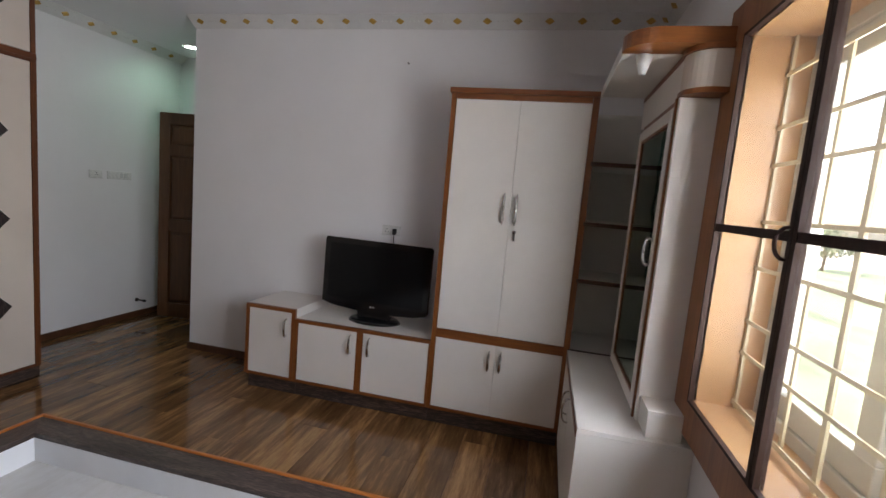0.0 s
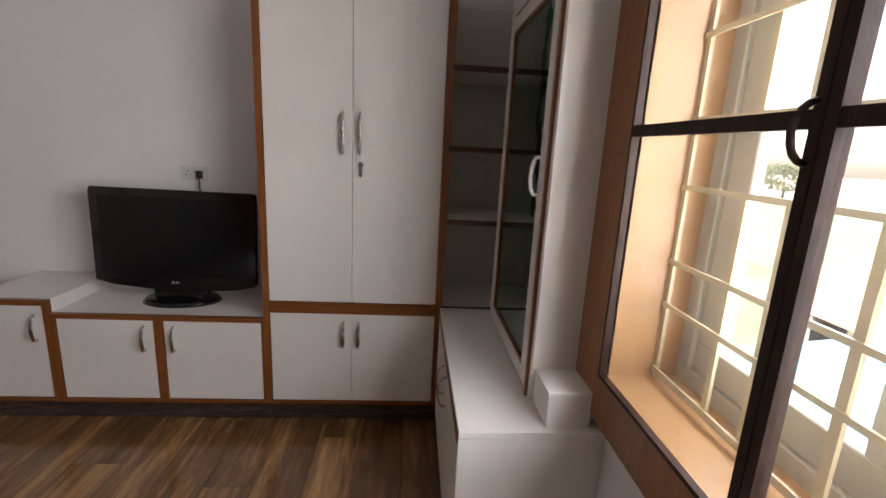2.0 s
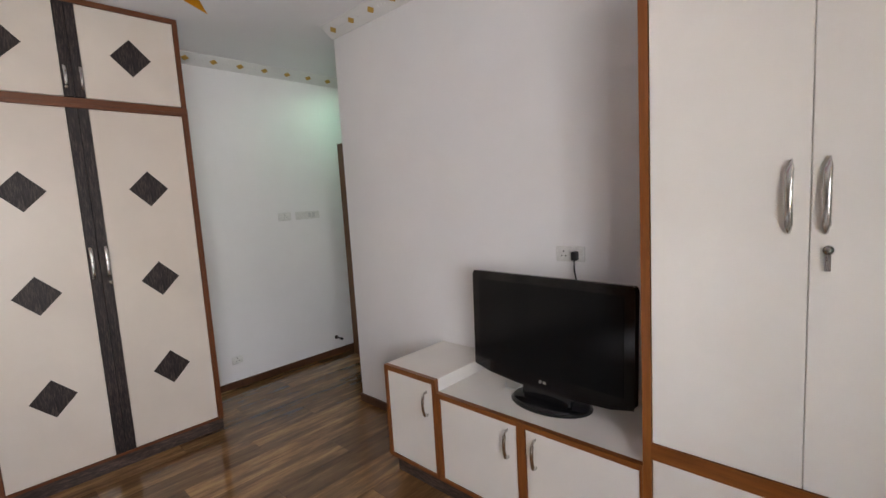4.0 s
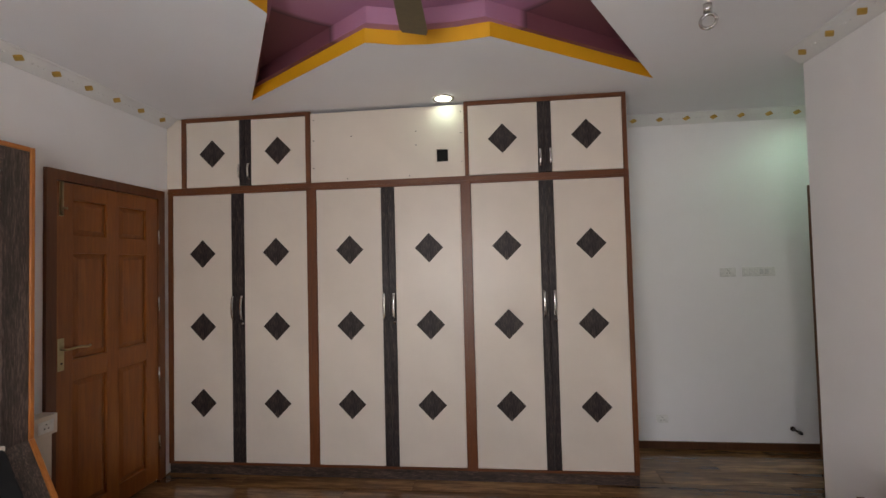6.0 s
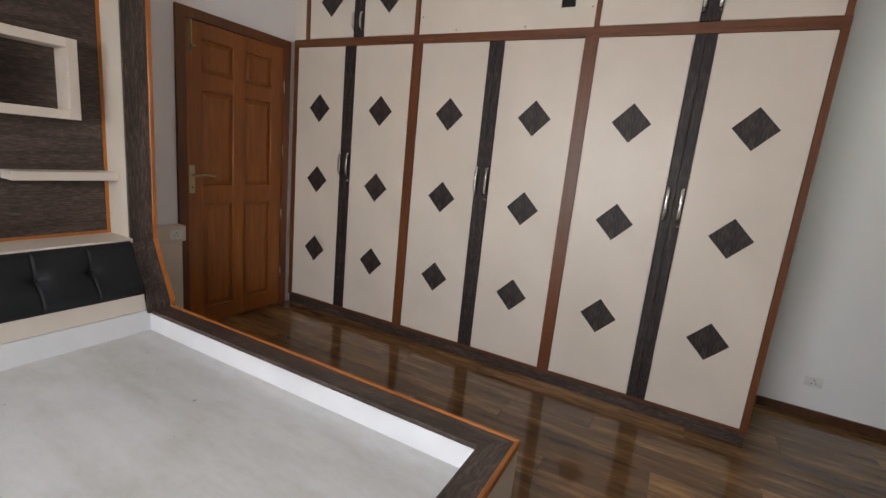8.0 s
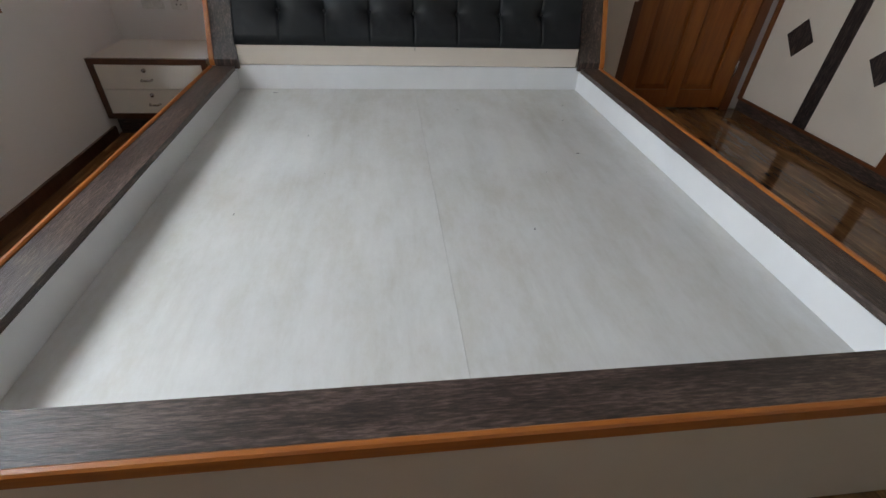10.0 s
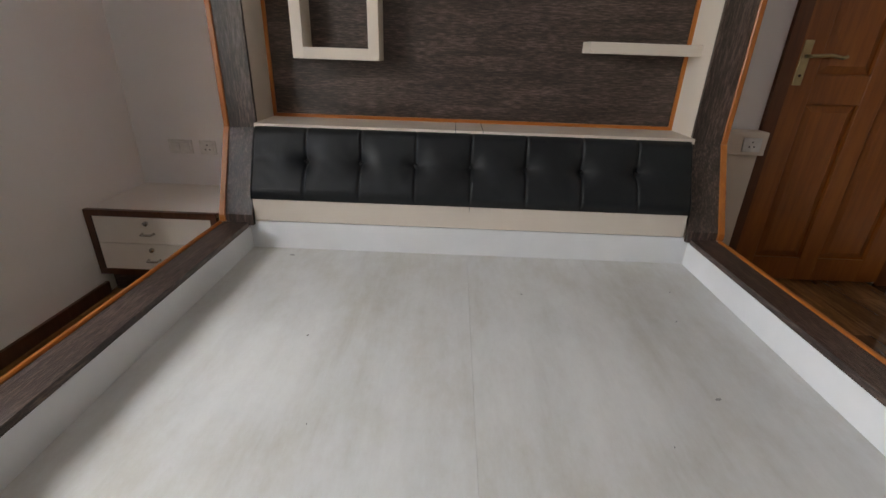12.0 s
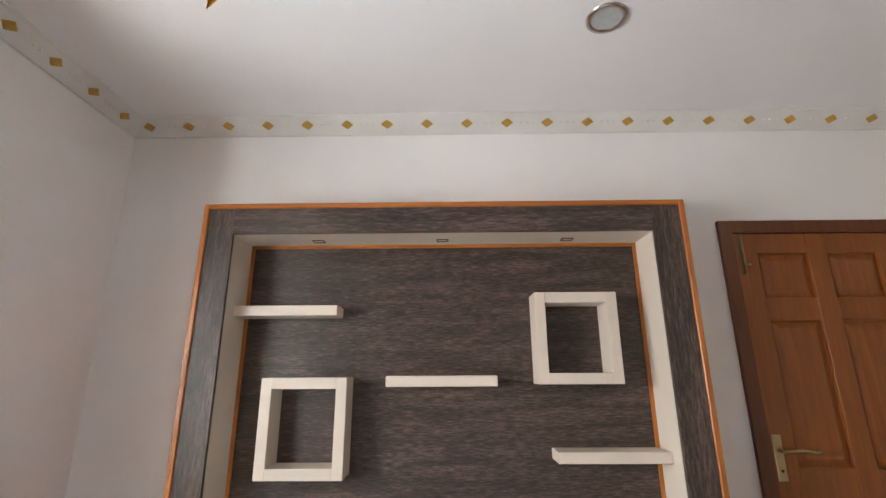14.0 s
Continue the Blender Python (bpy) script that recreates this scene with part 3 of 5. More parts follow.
for k, (a, d0, d1, e0, e1, b) in enumerate(W_UNITS):
    u = thing("wardrobe", (-0.3, (a + b) / 2, 0), "tall cream laminate wardrobe with dark diamond inlays and teak edges", "wardrobe", "built-in wardrobe units")
    bm = bx(WEST + 0.002, FX - 0.022, a, a + 0.018, 0.08, 2.09)
    bx(WEST + 0.002, FX - 0.022, b - 0.018, b, 0.08, 2.09, bm)
    bx(WEST + 0.002, WEST + 0.012, a + 0.018, b - 0.018, 0.08, 2.09, bm)
    part("carcass", bm, CREAM, u)
    part("plinth", bx(WEST + 0.002, FX - 0.01, a, b, 0.001, 0.075), WENGE_Y, u, "dark wenge plinth")
    bm = bx(FX - 0.022, FX + 0.006, a, d0, 0.075, 2.043)
    bx(FX - 0.022, FX + 0.006, e1, b, 0.075, 2.043, bm)
    for g in ((a + d0) / 2, (e1 + b) / 2):
        bx(FX + 0.004, FX + 0.009, g - 0.005, g + 0.005, 0.078, 2.04, bm)
    part("side_edge", bm, REDTEAK_Z, u, "brown teak edging")
    bm = bx(FX - 0.022, FX + 0.006, a, b, 2.043, 2.095)
    bx(FX + 0.005, FX + 0.010, a, b, 2.062, 2.074, bm)
    bx(FX - 0.022, FX + 0.005, d0, e1, 0.075, 0.09, bm)
    part("top_edge", bm, REDTEAK_Y, u, "brown teak edging")
    m = (d1 + e0) / 2
    for q, (y0, y1) in enumerate(((d0, d1), (e0, e1))):
        dr = part("door", bx(FX - 0.02, FX, y0 + 0.002, y1 - 0.002, 0.092, 2.041), CREAM, u, "", 0.0015)
        for z in DIA_Z:
            diamond(dr, (y0 + y1) / 2 + 0.005, z)
        h0, h1 = (d1, m - 0.001) if q == 0 else (m + 0.001, e0)
        part("cover_strip", bx(FX - 0.02, FX + 0.004, h0, h1, 0.092, 2.041), INLAY, dr, "dark wenge cover strip", 0.001)
        pull(dr, (FX + 0.004, m + (-0.034 if q == 0 else 0.034), 1.205), (1, 0, 0), 0.175, 0.0075)
    part("lock", cyl((FX + 0.008, e0 - 0.01, 1.09), 0.010, 0.012, "x", 12), STEEL, u, "", 0, True)

# lofts above
for a, d0, d1, e0, e1, b in ((0.125, 0.160, 0.581, 0.669, 1.090, 1.125), (2.242, 2.268, 2.746, 2.836, 3.306, 3.332)):
    u = thing("loft_cabinet", (-0.3, (a + b) / 2, 2.095), "cream laminate loft cabinet with dark diamonds above the wardrobe", "cabinet", "loft cabinets")
    bm = bx(WEST + 0.002, FX - 0.022, a, a + 0.018, 2.096, CH - 0.002)
    bx(WEST + 0.002, FX - 0.022, b - 0.018, b, 2.096, CH - 0.002, bm)
    part("carcass", bm, CREAM, u)
    bm = bx(FX - 0.022, FX + 0.005, a, d0, 2.097, CH - 0.004)
    bx(FX - 0.022, FX + 0.005, e1, b, 2.097, CH - 0.004, bm)
    part("side_edge", bm, REDTEAK_Z, u)
    part("top_edge", bx(FX - 0.022, FX + 0.005, d0, e1, CH - 0.032, CH - 0.004), REDTEAK_Y, u)
    m = (d1 + e0) / 2
    for q, (y0, y1) in enumerate(((d0, d1), (e0, e1))):
        dr = part("door", bx(FX - 0.02, FX, y0 + 0.002, y1 - 0.002, 2.100, CH - 0.034), CREAM, u, "", 0.0015)
        diamond(dr, (y0 + y1) / 2 - 0.002, 2.345)
        h0, h1 = (d1, m - 0.001) if q == 0 else (m + 0.001, e0)
        part("cover_strip", bx(FX - 0.02, FX + 0.004, h0, h1, 2.100, CH - 0.034), INLAY, dr, "dark wenge cover strip", 0.001)
        pull(dr, (FX + 0.004, m + (-0.034 if q == 0 else 0.034), 2.20), (1, 0, 0), 0.12, 0.0065)
fill = thing("loft_board", (-0.01, 1.68, 2.097), "plain cream board with screw holes and a square cut-out", "board")
bm = bmesh.new()
for y0, y1, z0, z1 in ((1.127, 2.045, 2.097, 2.60), (2.125, 2.240, 2.097, 2.60), (2.045, 2.125, 2.097, 2.205), (2.045, 2.125, 2.293, 2.60)):
    bx(FX - 0.018, FX - 0.003, y0, y1, z0, z1, bm)
part("board", bm, CREAM, fill)
part("cavity", bx(FX - 0.2, FX - 0.02, 2.02, 2.15, 2.18, 2.32), HOLE, fill, "dark cavity")
for y, z in ((1.15, 2.55), (1.15, 2.4), (1.15, 2.2), (2.22, 2.55), (2.22, 2.4), (2.22, 2.2), (1.4, 2.115), (1.85, 2.115), (1.43, 2.42), (1.9, 2.43), (1.9, 2.33)):
    part("screw", cyl((FX - 0.002, y, z), 0.004, 0.003, "x", 8), IRON, fill)
side_fill = thing("filler_panel", (-0.01, 0.06, 2.097), "narrow cream filler strip beside the loft", "panel")
part("board", bx(FX - 0.018, FX - 0.004, 0.002, 0.124, 2.097, CH - 0.004), CREAM, side_fill)

# ---------------------------------------------------------------- headboard niche and bed on the south wall
HX0, HX1, HF = 1.217, 3.247, 0.270
hb = thing("headboard", (2.25, 0.1, 0), "tall dark wenge headboard niche with cream reveals and orange beading", "headboard")
IX0, IX1, IZ0, IZ1 = 1.355, 3.115, 0.745, 1.951
part("back_panel", bx(IX0, IX1, 0.002, 0.065, IZ0, IZ1), WENGE_X, hb, "dark wenge back panel with horizontal grain")
OT = 0.022
# dark front border
part("border", bx(HX0 + OT, IX0, HF - 0.016, HF, 0.725, 2.083 - OT), WENGE_Z, hb, "dark wenge border")
part("border", bx(IX1, HX1 - OT, HF - 0.016, HF, 0.725, 2.083 - OT), WENGE_Z, hb, "dark wenge border")
part("border", bx(IX0, IX1, HF - 0.016, HF, IZ1, 2.083 - OT), WENGE_X, hb, "dark wenge border")
# leaning lower cheeks
for x0, x1 in ((HX0 + OT, IX0), (IX1, HX1 - OT)):
    part("cheek", prism([(HF - 0.016, 0.725), (HF, 0.725), (0.420, 0.400), (0.420, 0.355), (0.400, 0.355), (0.400, 0.395)], "x", x0, x1), WENGE_Z, hb, "dark wenge leaning cheek")
# cream reveals
part("reveal", bx(IX0 - 0.016, IX0, 0.002, HF - 0.017, IZ0, IZ1), CREAM, hb)
part("reveal", bx(IX1, IX1 + 0.016, 0.002, HF - 0.017, IZ0, IZ1), CREAM, hb)
part("reveal", bx(IX0 - 0.016, IX1 + 0.016, 0.002, HF - 0.017, IZ1, IZ1 + 0.016), CREAM, hb)
part("ledge", bx(IX0, IX1, 0.002, 0.292, IZ0 - 0.02, IZ0), CREAM, hb, "cream ledge")
for x in (2.195, 2.305):
    part("joint", bx(x - 0.001, x + 0.001, 0.08, 0.2925, IZ0 - 0.019, IZ0 + 0.0006), HOLE, hb, "dark open joint")
for x in (1.685, 2.235, 2.785):
    part("spot_cutout", frame_of("z", IZ1 - 0.003, IZ1 - 0.0005, x - 0.026, x + 0.026, 0.125, 0.165, 0.005), IRON, hb, "small square spotlight cut-out")
# orange beading inside and outside
bm = bx(IX0, IX0 + 0.014, 0.065, 0.075, IZ0, IZ1)
bx(IX1 - 0.014, IX1, 0.065, 0.075, IZ0, IZ1, bm)
part("bead", bm, ORANGE_Z, hb, "orange wooden beading")
bm = bx(IX0 + 0.014, IX1 - 0.014, 0.065, 0.075, IZ1 - 0.014, IZ1)
bx(IX0 + 0.014, IX1 - 0.014, 0.065, 0.075, IZ0, IZ0 + 0.014, bm)
part("bead", bm, ORANGE_X, hb, "orange wooden beading")
for x0, x1 in ((HX0, HX0 + OT), (HX1 - OT, HX1)):
    part("edge_beading", bx(x0, x1, 0.002, HF + 0.008, 0.725, 2.083), ORANGE_Z, hb, "orange wooden edge beading", 0.003)
    part("edge_beading", prism([(0.002, 0.725), (HF + 0.008, 0.725), (0.430, 0.400), (0.430, 0.372), (0.002, 0.372)], "x", x0, x1), ORANGE_Z, hb, "orange wooden edge beading")
part("edge_beading", bx(HX0 + OT, HX1 - OT, 0.002, HF + 0.008, 2.083 - OT, 2.083), ORANGE_X, hb, "orange wooden edge beading", 0.003)

# padded leatherette back rest
CXA, CXB = 1.362, 3.118
pad = thing("back_cushion", (2.25, 0.3, 0.5), "black leatherette tufted back cushion leaning over the bed", "cushion")
top = Vector((0, 0.286, 0.738))
bot = Vector((0, 0.414, 0.468))
nrm = Vector((0, bot.z - top.z, -(bot.y - top.y))).normalized() * -1
N_TUFT = 8
bm = bmesh.new()
nx, nz = 448, 28
grid = []
for j in range(nz + 1):
    g = j / nz
    row = []
    for i in range(nx + 1):
        f = i / nx
        s = f * N_TUFT
        seam = abs(s - round(s))
        edge = min(1.0, min(g, 1 - g) * 9) ** 0.5 * min(1.0, min(f, 1 - f) * 110) ** 0.5
        d = 0.034 * edge
        if 0.5 < s < N_TUFT - 0.5:
            dist = math.hypot((s - round(s)) * 0.2175, (g - 0.47) * 0.30)
            d -= 0.026 * math.exp(-dist / 0.018) + 0.017 * math.exp(-((dist / 0.052) ** 2))
            d -= 0.009 * math.exp(-((seam * 0.2175 / 0.0045) ** 2)) * edge
        d -= 0.010 * math.exp(-(((g - 0.47) * 0.30 / 0.007) ** 2)) * math.exp(-seam / 0.13) * edge
        d += 0.0012 * noise.noise(Vector((f * 40, g * 9, 3)))
        p = top.lerp(bot, g) + nrm * (d - 0.006)
        row.append(bm.verts.new((CXA + (CXB - CXA) * f, p.y, p.z)))
    grid.append(row)
for j in range(nz):
    for i in range(nx):
        bm.faces.new((grid[j][i], grid[j][i + 1], grid[j + 1][i + 1], grid[j + 1][i]))
part("cover", bm, LEATHER, pad, "", 0, True)
for i in range(1, N_TUFT):
    p = top.lerp(bot, 0.47) + nrm * 0.006
    bm = bmesh.new()
    bmesh.ops.create_icosphere(bm, subdivisions=2, radius=0.005, matrix=Matrix.Translation((CXA + (CXB - CXA) * i / N_TUFT, p.y, p.z)))
    part("button", bm, LEATHER, pad, "", 0, True)
part("backing", prism([(0.262, 0.722), (0.281, 0.726), (0.402, 0.470), (0.33, 0.470)], "x", CXA + 0.003, CXB - 0.003), LEATHER, pad)


def floating(label, x0, x1, z0, z1, y1=0.182):
    s = thing("floating_shelf", ((x0 + x1) / 2, 0.065, z0), label, "shelf", "floating shelves in the niche")
    part("board", bx(x0, x1, 0.066, y1, z0, z1), CREAM, s, "", 0.002)


floating("thick cream floating shelf in the headboard niche", 2.678, IX1 - 0.001, 1.617, 1.660)
floating("thick cream floating shelf in the headboard niche", 2.016, 2.466, 1.329, 1.371)
floating("thick cream floating shelf in the headboard niche", IX0 + 0.001, 1.793, 1.043, 1.085)
for x0, x1, z0, z1 in ((2.620, 2.964, 0.988, 1.366), (1.512, 1.852, 1.336, 1.706)):
    c = thing("cube_shelf", ((x0 + x1) / 2, 0.03, z0), "square cream box shelf fixed on the dark panel", "shelf", "box shelves in the niche")
    w = 0.043
    part("side", bx(x0, x0 + w, 0.066, 0.192, z0, z1), CREAM, c, "", 0.0015)
    part("side", bx(x1 - w, x1, 0.066, 0.192, z0, z1), CREAM, c, "", 0.0015)
    part("top", bx(x0 + w, x1 - w, 0.066, 0.192, z1 - w, z1), CREAM, c, "", 0.0015)
    part("base", bx(x0 + w, x1 - w, 0.066, 0.192, z0, z0 + w), CREAM, c, "", 0.0015)

# bed platform
BX0, BX1, BY0, BY1, BH = 1.223, 3.252, 0.330, 2.484, 0.370
RW = 0.116
bed = thing("bed", (2.25, 1.4, 0), "low built-in box bed without mattress, dark rim and stained white board", "bed")
part("side_panel", bx(BX0 + 0.004, BX0 + 0.022, 0.432, BY1 - 0.004, 0.002, BH - 0.030), CREAM, bed)
part("side_panel", bx(BX1 - 0.022, BX1 - 0.004, 0.432, BY1 - 0.004, 0.002, BH - 0.030), CREAM, bed)
part("foot_panel", bx(BX0 + 0.022, BX1 - 0.022, BY1 - 0.022, BY1 - 0.004, 0.002, BH - 0.030), CREAM, bed, "cream foot panel")
part("rim", prism([(BX0 + 0.016, 0.4205), (BX0 + RW, 0.4205), (BX0 + RW, BY1 - RW), (BX0 + 0.016, BY1 - 0.016)], "z", BH - 0.022, BH - 0.002), WENGE_Y, bed, "dark wenge rim")
part("rim", prism([(BX1 - 0.016, 0.4205), (BX1 - RW, 0.4205), (BX1 - RW, BY1 - RW), (BX1 - 0.016, BY1 - 0.016)], "z", BH - 0.022, BH - 0.002), WENGE_Y, bed, "dark wenge rim")
part("rim", prism([(BX0 + 0.016, BY1 - 0.016), (BX0 + RW, BY1 - RW), (BX1 - RW, BY1 - RW), (BX1 - 0.016, BY1 - 0.016)], "z", BH - 0.022, BH - 0.002), WENGE_X, bed, "dark wenge rim")
part("beading", bx(BX0, BX0 + 0.016, 0.431, BY1, BH - 0.030, BH + 0.005), ORANGE_Y, bed, "orange wooden edge beading", 0.004)
part("beading", bx(BX1 - 0.016, BX1, 0.431, BY1, BH - 0.030, BH + 0.005), ORANGE_Y, bed, "orange wooden edge beading", 0.004)
part("beading", bx(BX0 + 0.016, BX1 - 0.016, BY1 - 0.016, BY1, BH - 0.030, BH + 0.005), ORANGE_X, bed, "orange wooden edge beading", 0.004)
IBZ = 0.252
mx = (BX0 + BX1) / 2
part("bed_board", bx(BX0 + RW + 0.001, mx - 0.0003, 0.402, BY1 - RW - 0.001, IBZ - 0.02, IBZ), BEDBOARD, bed, "stained white plywood board")
part("bed_board", bx(mx + 0.0003, BX1 - RW - 0.001, 0.402, BY1 - RW - 0.001, IBZ - 0.02, IBZ), BEDBOARD, bed, "stained white plywood board")
part("inner_lining", bx(BX0 + RW - 0.016, BX0 + RW, 0.402, BY1 - RW, IBZ - 0.02, BH - 0.023), BEDWHITE, bed)
part("inner_lining", bx(BX1 - RW, BX1 - RW + 0.016, 0.402, BY1 - RW, IBZ - 0.02, BH - 0.023), BEDWHITE, bed)
part("inner_lining", bx(BX0 + RW, BX1 - RW, BY1 - RW, BY1 - RW + 0.016, IBZ - 0.02, BH - 0.023), BEDWHITE, bed)
part("inner_lining", bx(BX0 + RW, BX1 - RW, 0.386, 0.401, IBZ - 0.02, BH - 0.002), BEDWHITE, bed)
part("head_panel", bx(1.366, 3.113, 0.368, 0.403, BH + 0.002, 0.4665), CREAM, bed, "cream strip under the cushion")

part("joint", bx(mx - 0.001, mx + 0.001, 0.4025, 0.4036, 0.446, 0.466), HOLE, bed, "dark open joint")
for x, y, w, turn in ((1.565, 0.86, 0.012, 40), (1.62, 1.22, 0.022, 15), (1.80, 1.38, 0.007, 80), (2.62, 1.36, 0.008, 120), (2.72, 1.02, 0.012, 60), (2.87, 1.62, 0.014, 95), (1.50, 0.66, 0.010, 20), (2.05, 0.72, 0.009, 150), (2.95, 0.47, 0.030, 170), (1.95, 1.75, 0.016, 70)):
    bm = bmesh.new()
    bmesh.ops.create_icosphere(bm, subdivisions=1, radius=0.5, matrix=Matrix.LocRotScale((x, y, IBZ + 0.0008), Euler((0, 0, radians(turn))), (w, w * 0.4, 0.003)))
    part("paint_chip", bm, GREYPLASTIC, bed, "small dark chip in the board")

# small boxed ledge beside the headboard
ledge = thing("boxed_ledge", (1.09, 0.06, 0), "small cream boxed ledge with socket beside the headboard", "ledge")
part("body", bx(0.962, 1.214, 0.024, 0.090, 0.001, 0.655), CREAM, ledge)
part("cap", bx(0.950, 1.214, 0.024, 0.112, 0.656, 0.755), CREAM, ledge, "", 0.002)
sk = part("socket", bx(0.975, 1.055, 0.1125, 0.118, 0.672, 0.732), WHITEPLASTIC, ledge, "white socket", 0.002)
for du, dz in ((0, 0.012), (-0.01, -0.008), (0.01, -0.008)):
    part("pin_hole", bx(1.015 + du - 0.003, 1.015 + du + 0.003, 0.118, 0.1188, 0.702 + dz - 0.003, 0.702 + dz + 0.003), HOLE, sk)

# bedside cabinet
ns = thing("bedside_cabinet", (3.55, 0.2, 0), "low cream two-drawer bedside cabinet with dark teak edges", "cabinet")
NX0, NX1, NY1, NH = 3.270, EAST - 0.003, 0.414, 0.393
part("body", bx(NX0, NX1, 0.002, NY1 - 0.020, 0.10, NH - 0.020), CREAM, ns)
part("top", bx(NX0, NX1, 0.002, NY1 - 0.004, NH - 0.019, NH), IVORY, ns)
part("plinth", bx(NX0 + 0.01, NX1 - 0.01, 0.03, NY1 - 0.05, 0.001, 0.099), WENGE_X, ns)
part("edge", frame_of("y", NY1 - 0.019, NY1 + 0.002, NX0, NX1, 0.10, NH + 0.001, 0.026), DARKTEAK, ns, "dark teak edging")
for z0, z1 in ((0.127, 0.246), (0.249, 0.366)):
    d = part("drawer", bx(NX0 + 0.028, NX1 - 0.028, NY1 - 0.018, NY1 - 0.002, z0, z1), IVORY, ns, "", 0.001)
    xm = 3.57
    part("handle", tube([(xm - 0.025, NY1 - 0.002, (z0 + z1) / 2 - 0.012), (xm - 0.02, NY1 + 0.018, (z0 + z1) / 2 - 0.012), (xm + 0.02, NY1 + 0.018, (z0 + z1) / 2 - 0.012), (xm + 0.025, NY1 - 0.002, (z0 + z1) / 2 - 0.012)], 0.005), STEEL, d, "", 0, True)
    part("lock", cyl((xm, NY1 + 0.002, z1 - 0.025), 0.010, 0.010, "y", 12), STEEL, d, "", 0, True)

# ---------------------------------------------------------------- television wall units
TF, TB = 3.708, NORTH - 0.003


def unit(name, label, x0, x1, h, doors, seam_top=None, edge=0.028, hand=()):
    u = thing(name, ((x0 + x1) / 2, 3.9, 0), label, "cabinet", "television wall cabinets")
    part("carcass", bx(x0 + 0.002, x1 - 0.002, TF + 0.022, TB, 0.112, h - 0.004), IVORY, u)
    part("top", bx(x0, x1, TF + 0.002, TB, h - 0.0035, h), IVORY, u)
    part("plinth", bx(x0, x1 - 0.0005, TF + 0.05, TB, 0.001, 0.111), WENGE_X, u, "dark recessed plinth")
    return u


def front_door(u, x0, x1, z0, z1, hx, hz, hl):
    d = part("door", bx(x0, x1, TF + 0.001, TF + 0.019, z0, z1), IVORY, u, "", 0.0015)
    pull(d, (hx, TF + 0.001, hz), (0, -1, 0), hl, 0.0075)
    return d


lc = unit("low_cabinet", "low ivory laminate cabinet with teak edges beside the television", 1.295, 1.662, 0.606, 1)
bm = bx(1.295, 1.318, TF - 0.003, TF + 0.021, 0.112, 0.607)
bx(1.640, 1.663, TF - 0.003, TF + 0.021, 0.112, 0.607, bm)
part("edge", bm, TEAK, lc, "brown teak edging")
bm = bx(1.318, 1.640, TF - 0.003, TF + 0.021, 0.582, 0.607)
bx(1.318, 1.640, TF - 0.003, TF + 0.021, 0.112, 0.130, bm)
part("edge", bm, TEAK_X, lc, "brown teak edging")
front_door(lc, 1.320, 1.638, 0.132, 0.580, 1.60, 0.475, 0.115)

tc = unit("television_cabinet", "long low ivory laminate cabinet with teak edges under the television", 1.664, 2.600, 0.545, 2)
bm = bmesh.new()
for a, b in ((1.6645, 1.688), (2.110, 2.150), (2.590, 2.600)):
    bx(a, b, TF - 0.003, TF + 0.021, 0.112, 0.546, bm)
part("edge", bm, TEAK, tc, "brown teak edging")
bm = bmesh.new()
for a, b in ((1.688, 2.110), (2.150, 2.590)):
    bx(a, b, TF - 0.003, TF + 0.021, 0.524, 0.546, bm)
    bx(a, b, TF - 0.003, TF + 0.021, 0.112, 0.130, bm)
part("edge", bm, TEAK_X, tc, "brown teak edging")
front_door(tc, 1.690, 2.108, 0.132, 0.522, 2.065, 0.435, 0.115)
front_door(tc, 2.152, 2.588, 0.132, 0.522, 2.195, 0.435, 0.115)

tall = unit("tall_cabinet", "tall ivory laminate cupboard with teak edges and four doors", 2.601, 3.412, 2.045, 4)
bm = bx(2.601, 2.628, TF - 0.003, TF + 0.021, 0.112, 2.040)
bx(3.390, 3.413, TF - 0.003, TF + 0.021, 0.112, 2.040, bm)
part("edge", bm, TEAK, tall, "brown teak edging")
bm = bx(2.628, 3.390, TF - 0.003, TF + 0.021, 0.578, 0.632)
bx(2.628, 3.390, TF - 0.003, TF + 0.021, 0.112, 0.130, bm)
bx(2.590, 3.424, TF - 0.010, TB, 2.040, 2.068, bm)
part("edge", bm, TEAK_X, tall, "brown teak edging")
part("side", bx(2.602, 2.604, TF + 0.021, TB, 0.545, 2.039), TEAK, tall)
GAP = 3.003
front_door(tall, 2.630, GAP - 0.001, 0.132, 0.576, GAP - 0.038, 0.475, 0.115)
front_door(tall, GAP + 0.001, 3.388, 0.132, 0.576, GAP + 0.032, 0.475, 0.115)
front_door(tall, 2.630, GAP - 0.001, 0.634, 2.006, GAP - 0.040, 1.395, 0.170)
dd = front_door(tall, GAP + 0.001, 3.388, 0.634, 2.006, GAP + 0.032, 1.395, 0.170)
lk = part("lock", cyl((GAP + 0.036, TF - 0.004, 1.265), 0.011, 0.012, "y", 14), STEEL, dd, "", 0, True)
part("key", bx(GAP + 0.033, GAP + 0.039, TF - 0.022, TF - 0.010, 1.262, 1.268), STEEL, lk)
part("key", bx(GAP + 0.030, GAP + 0.042, TF - 0.016, TF - 0.014, 1.215, 1.255), STEEL, lk)
bm = bx(2.63, 3.388, TF + 0.001, TF + 0.02, 2.008, 2.039)
part("edge", bm, TEAK_X, tall)

# television
tv = thing("television", (2.14, 3.95, 0.545), "black flat-screen television on a round glossy stand", "television")
TVM = pose(2.132, 3.858, 0.0, -2, 0, -4.4)


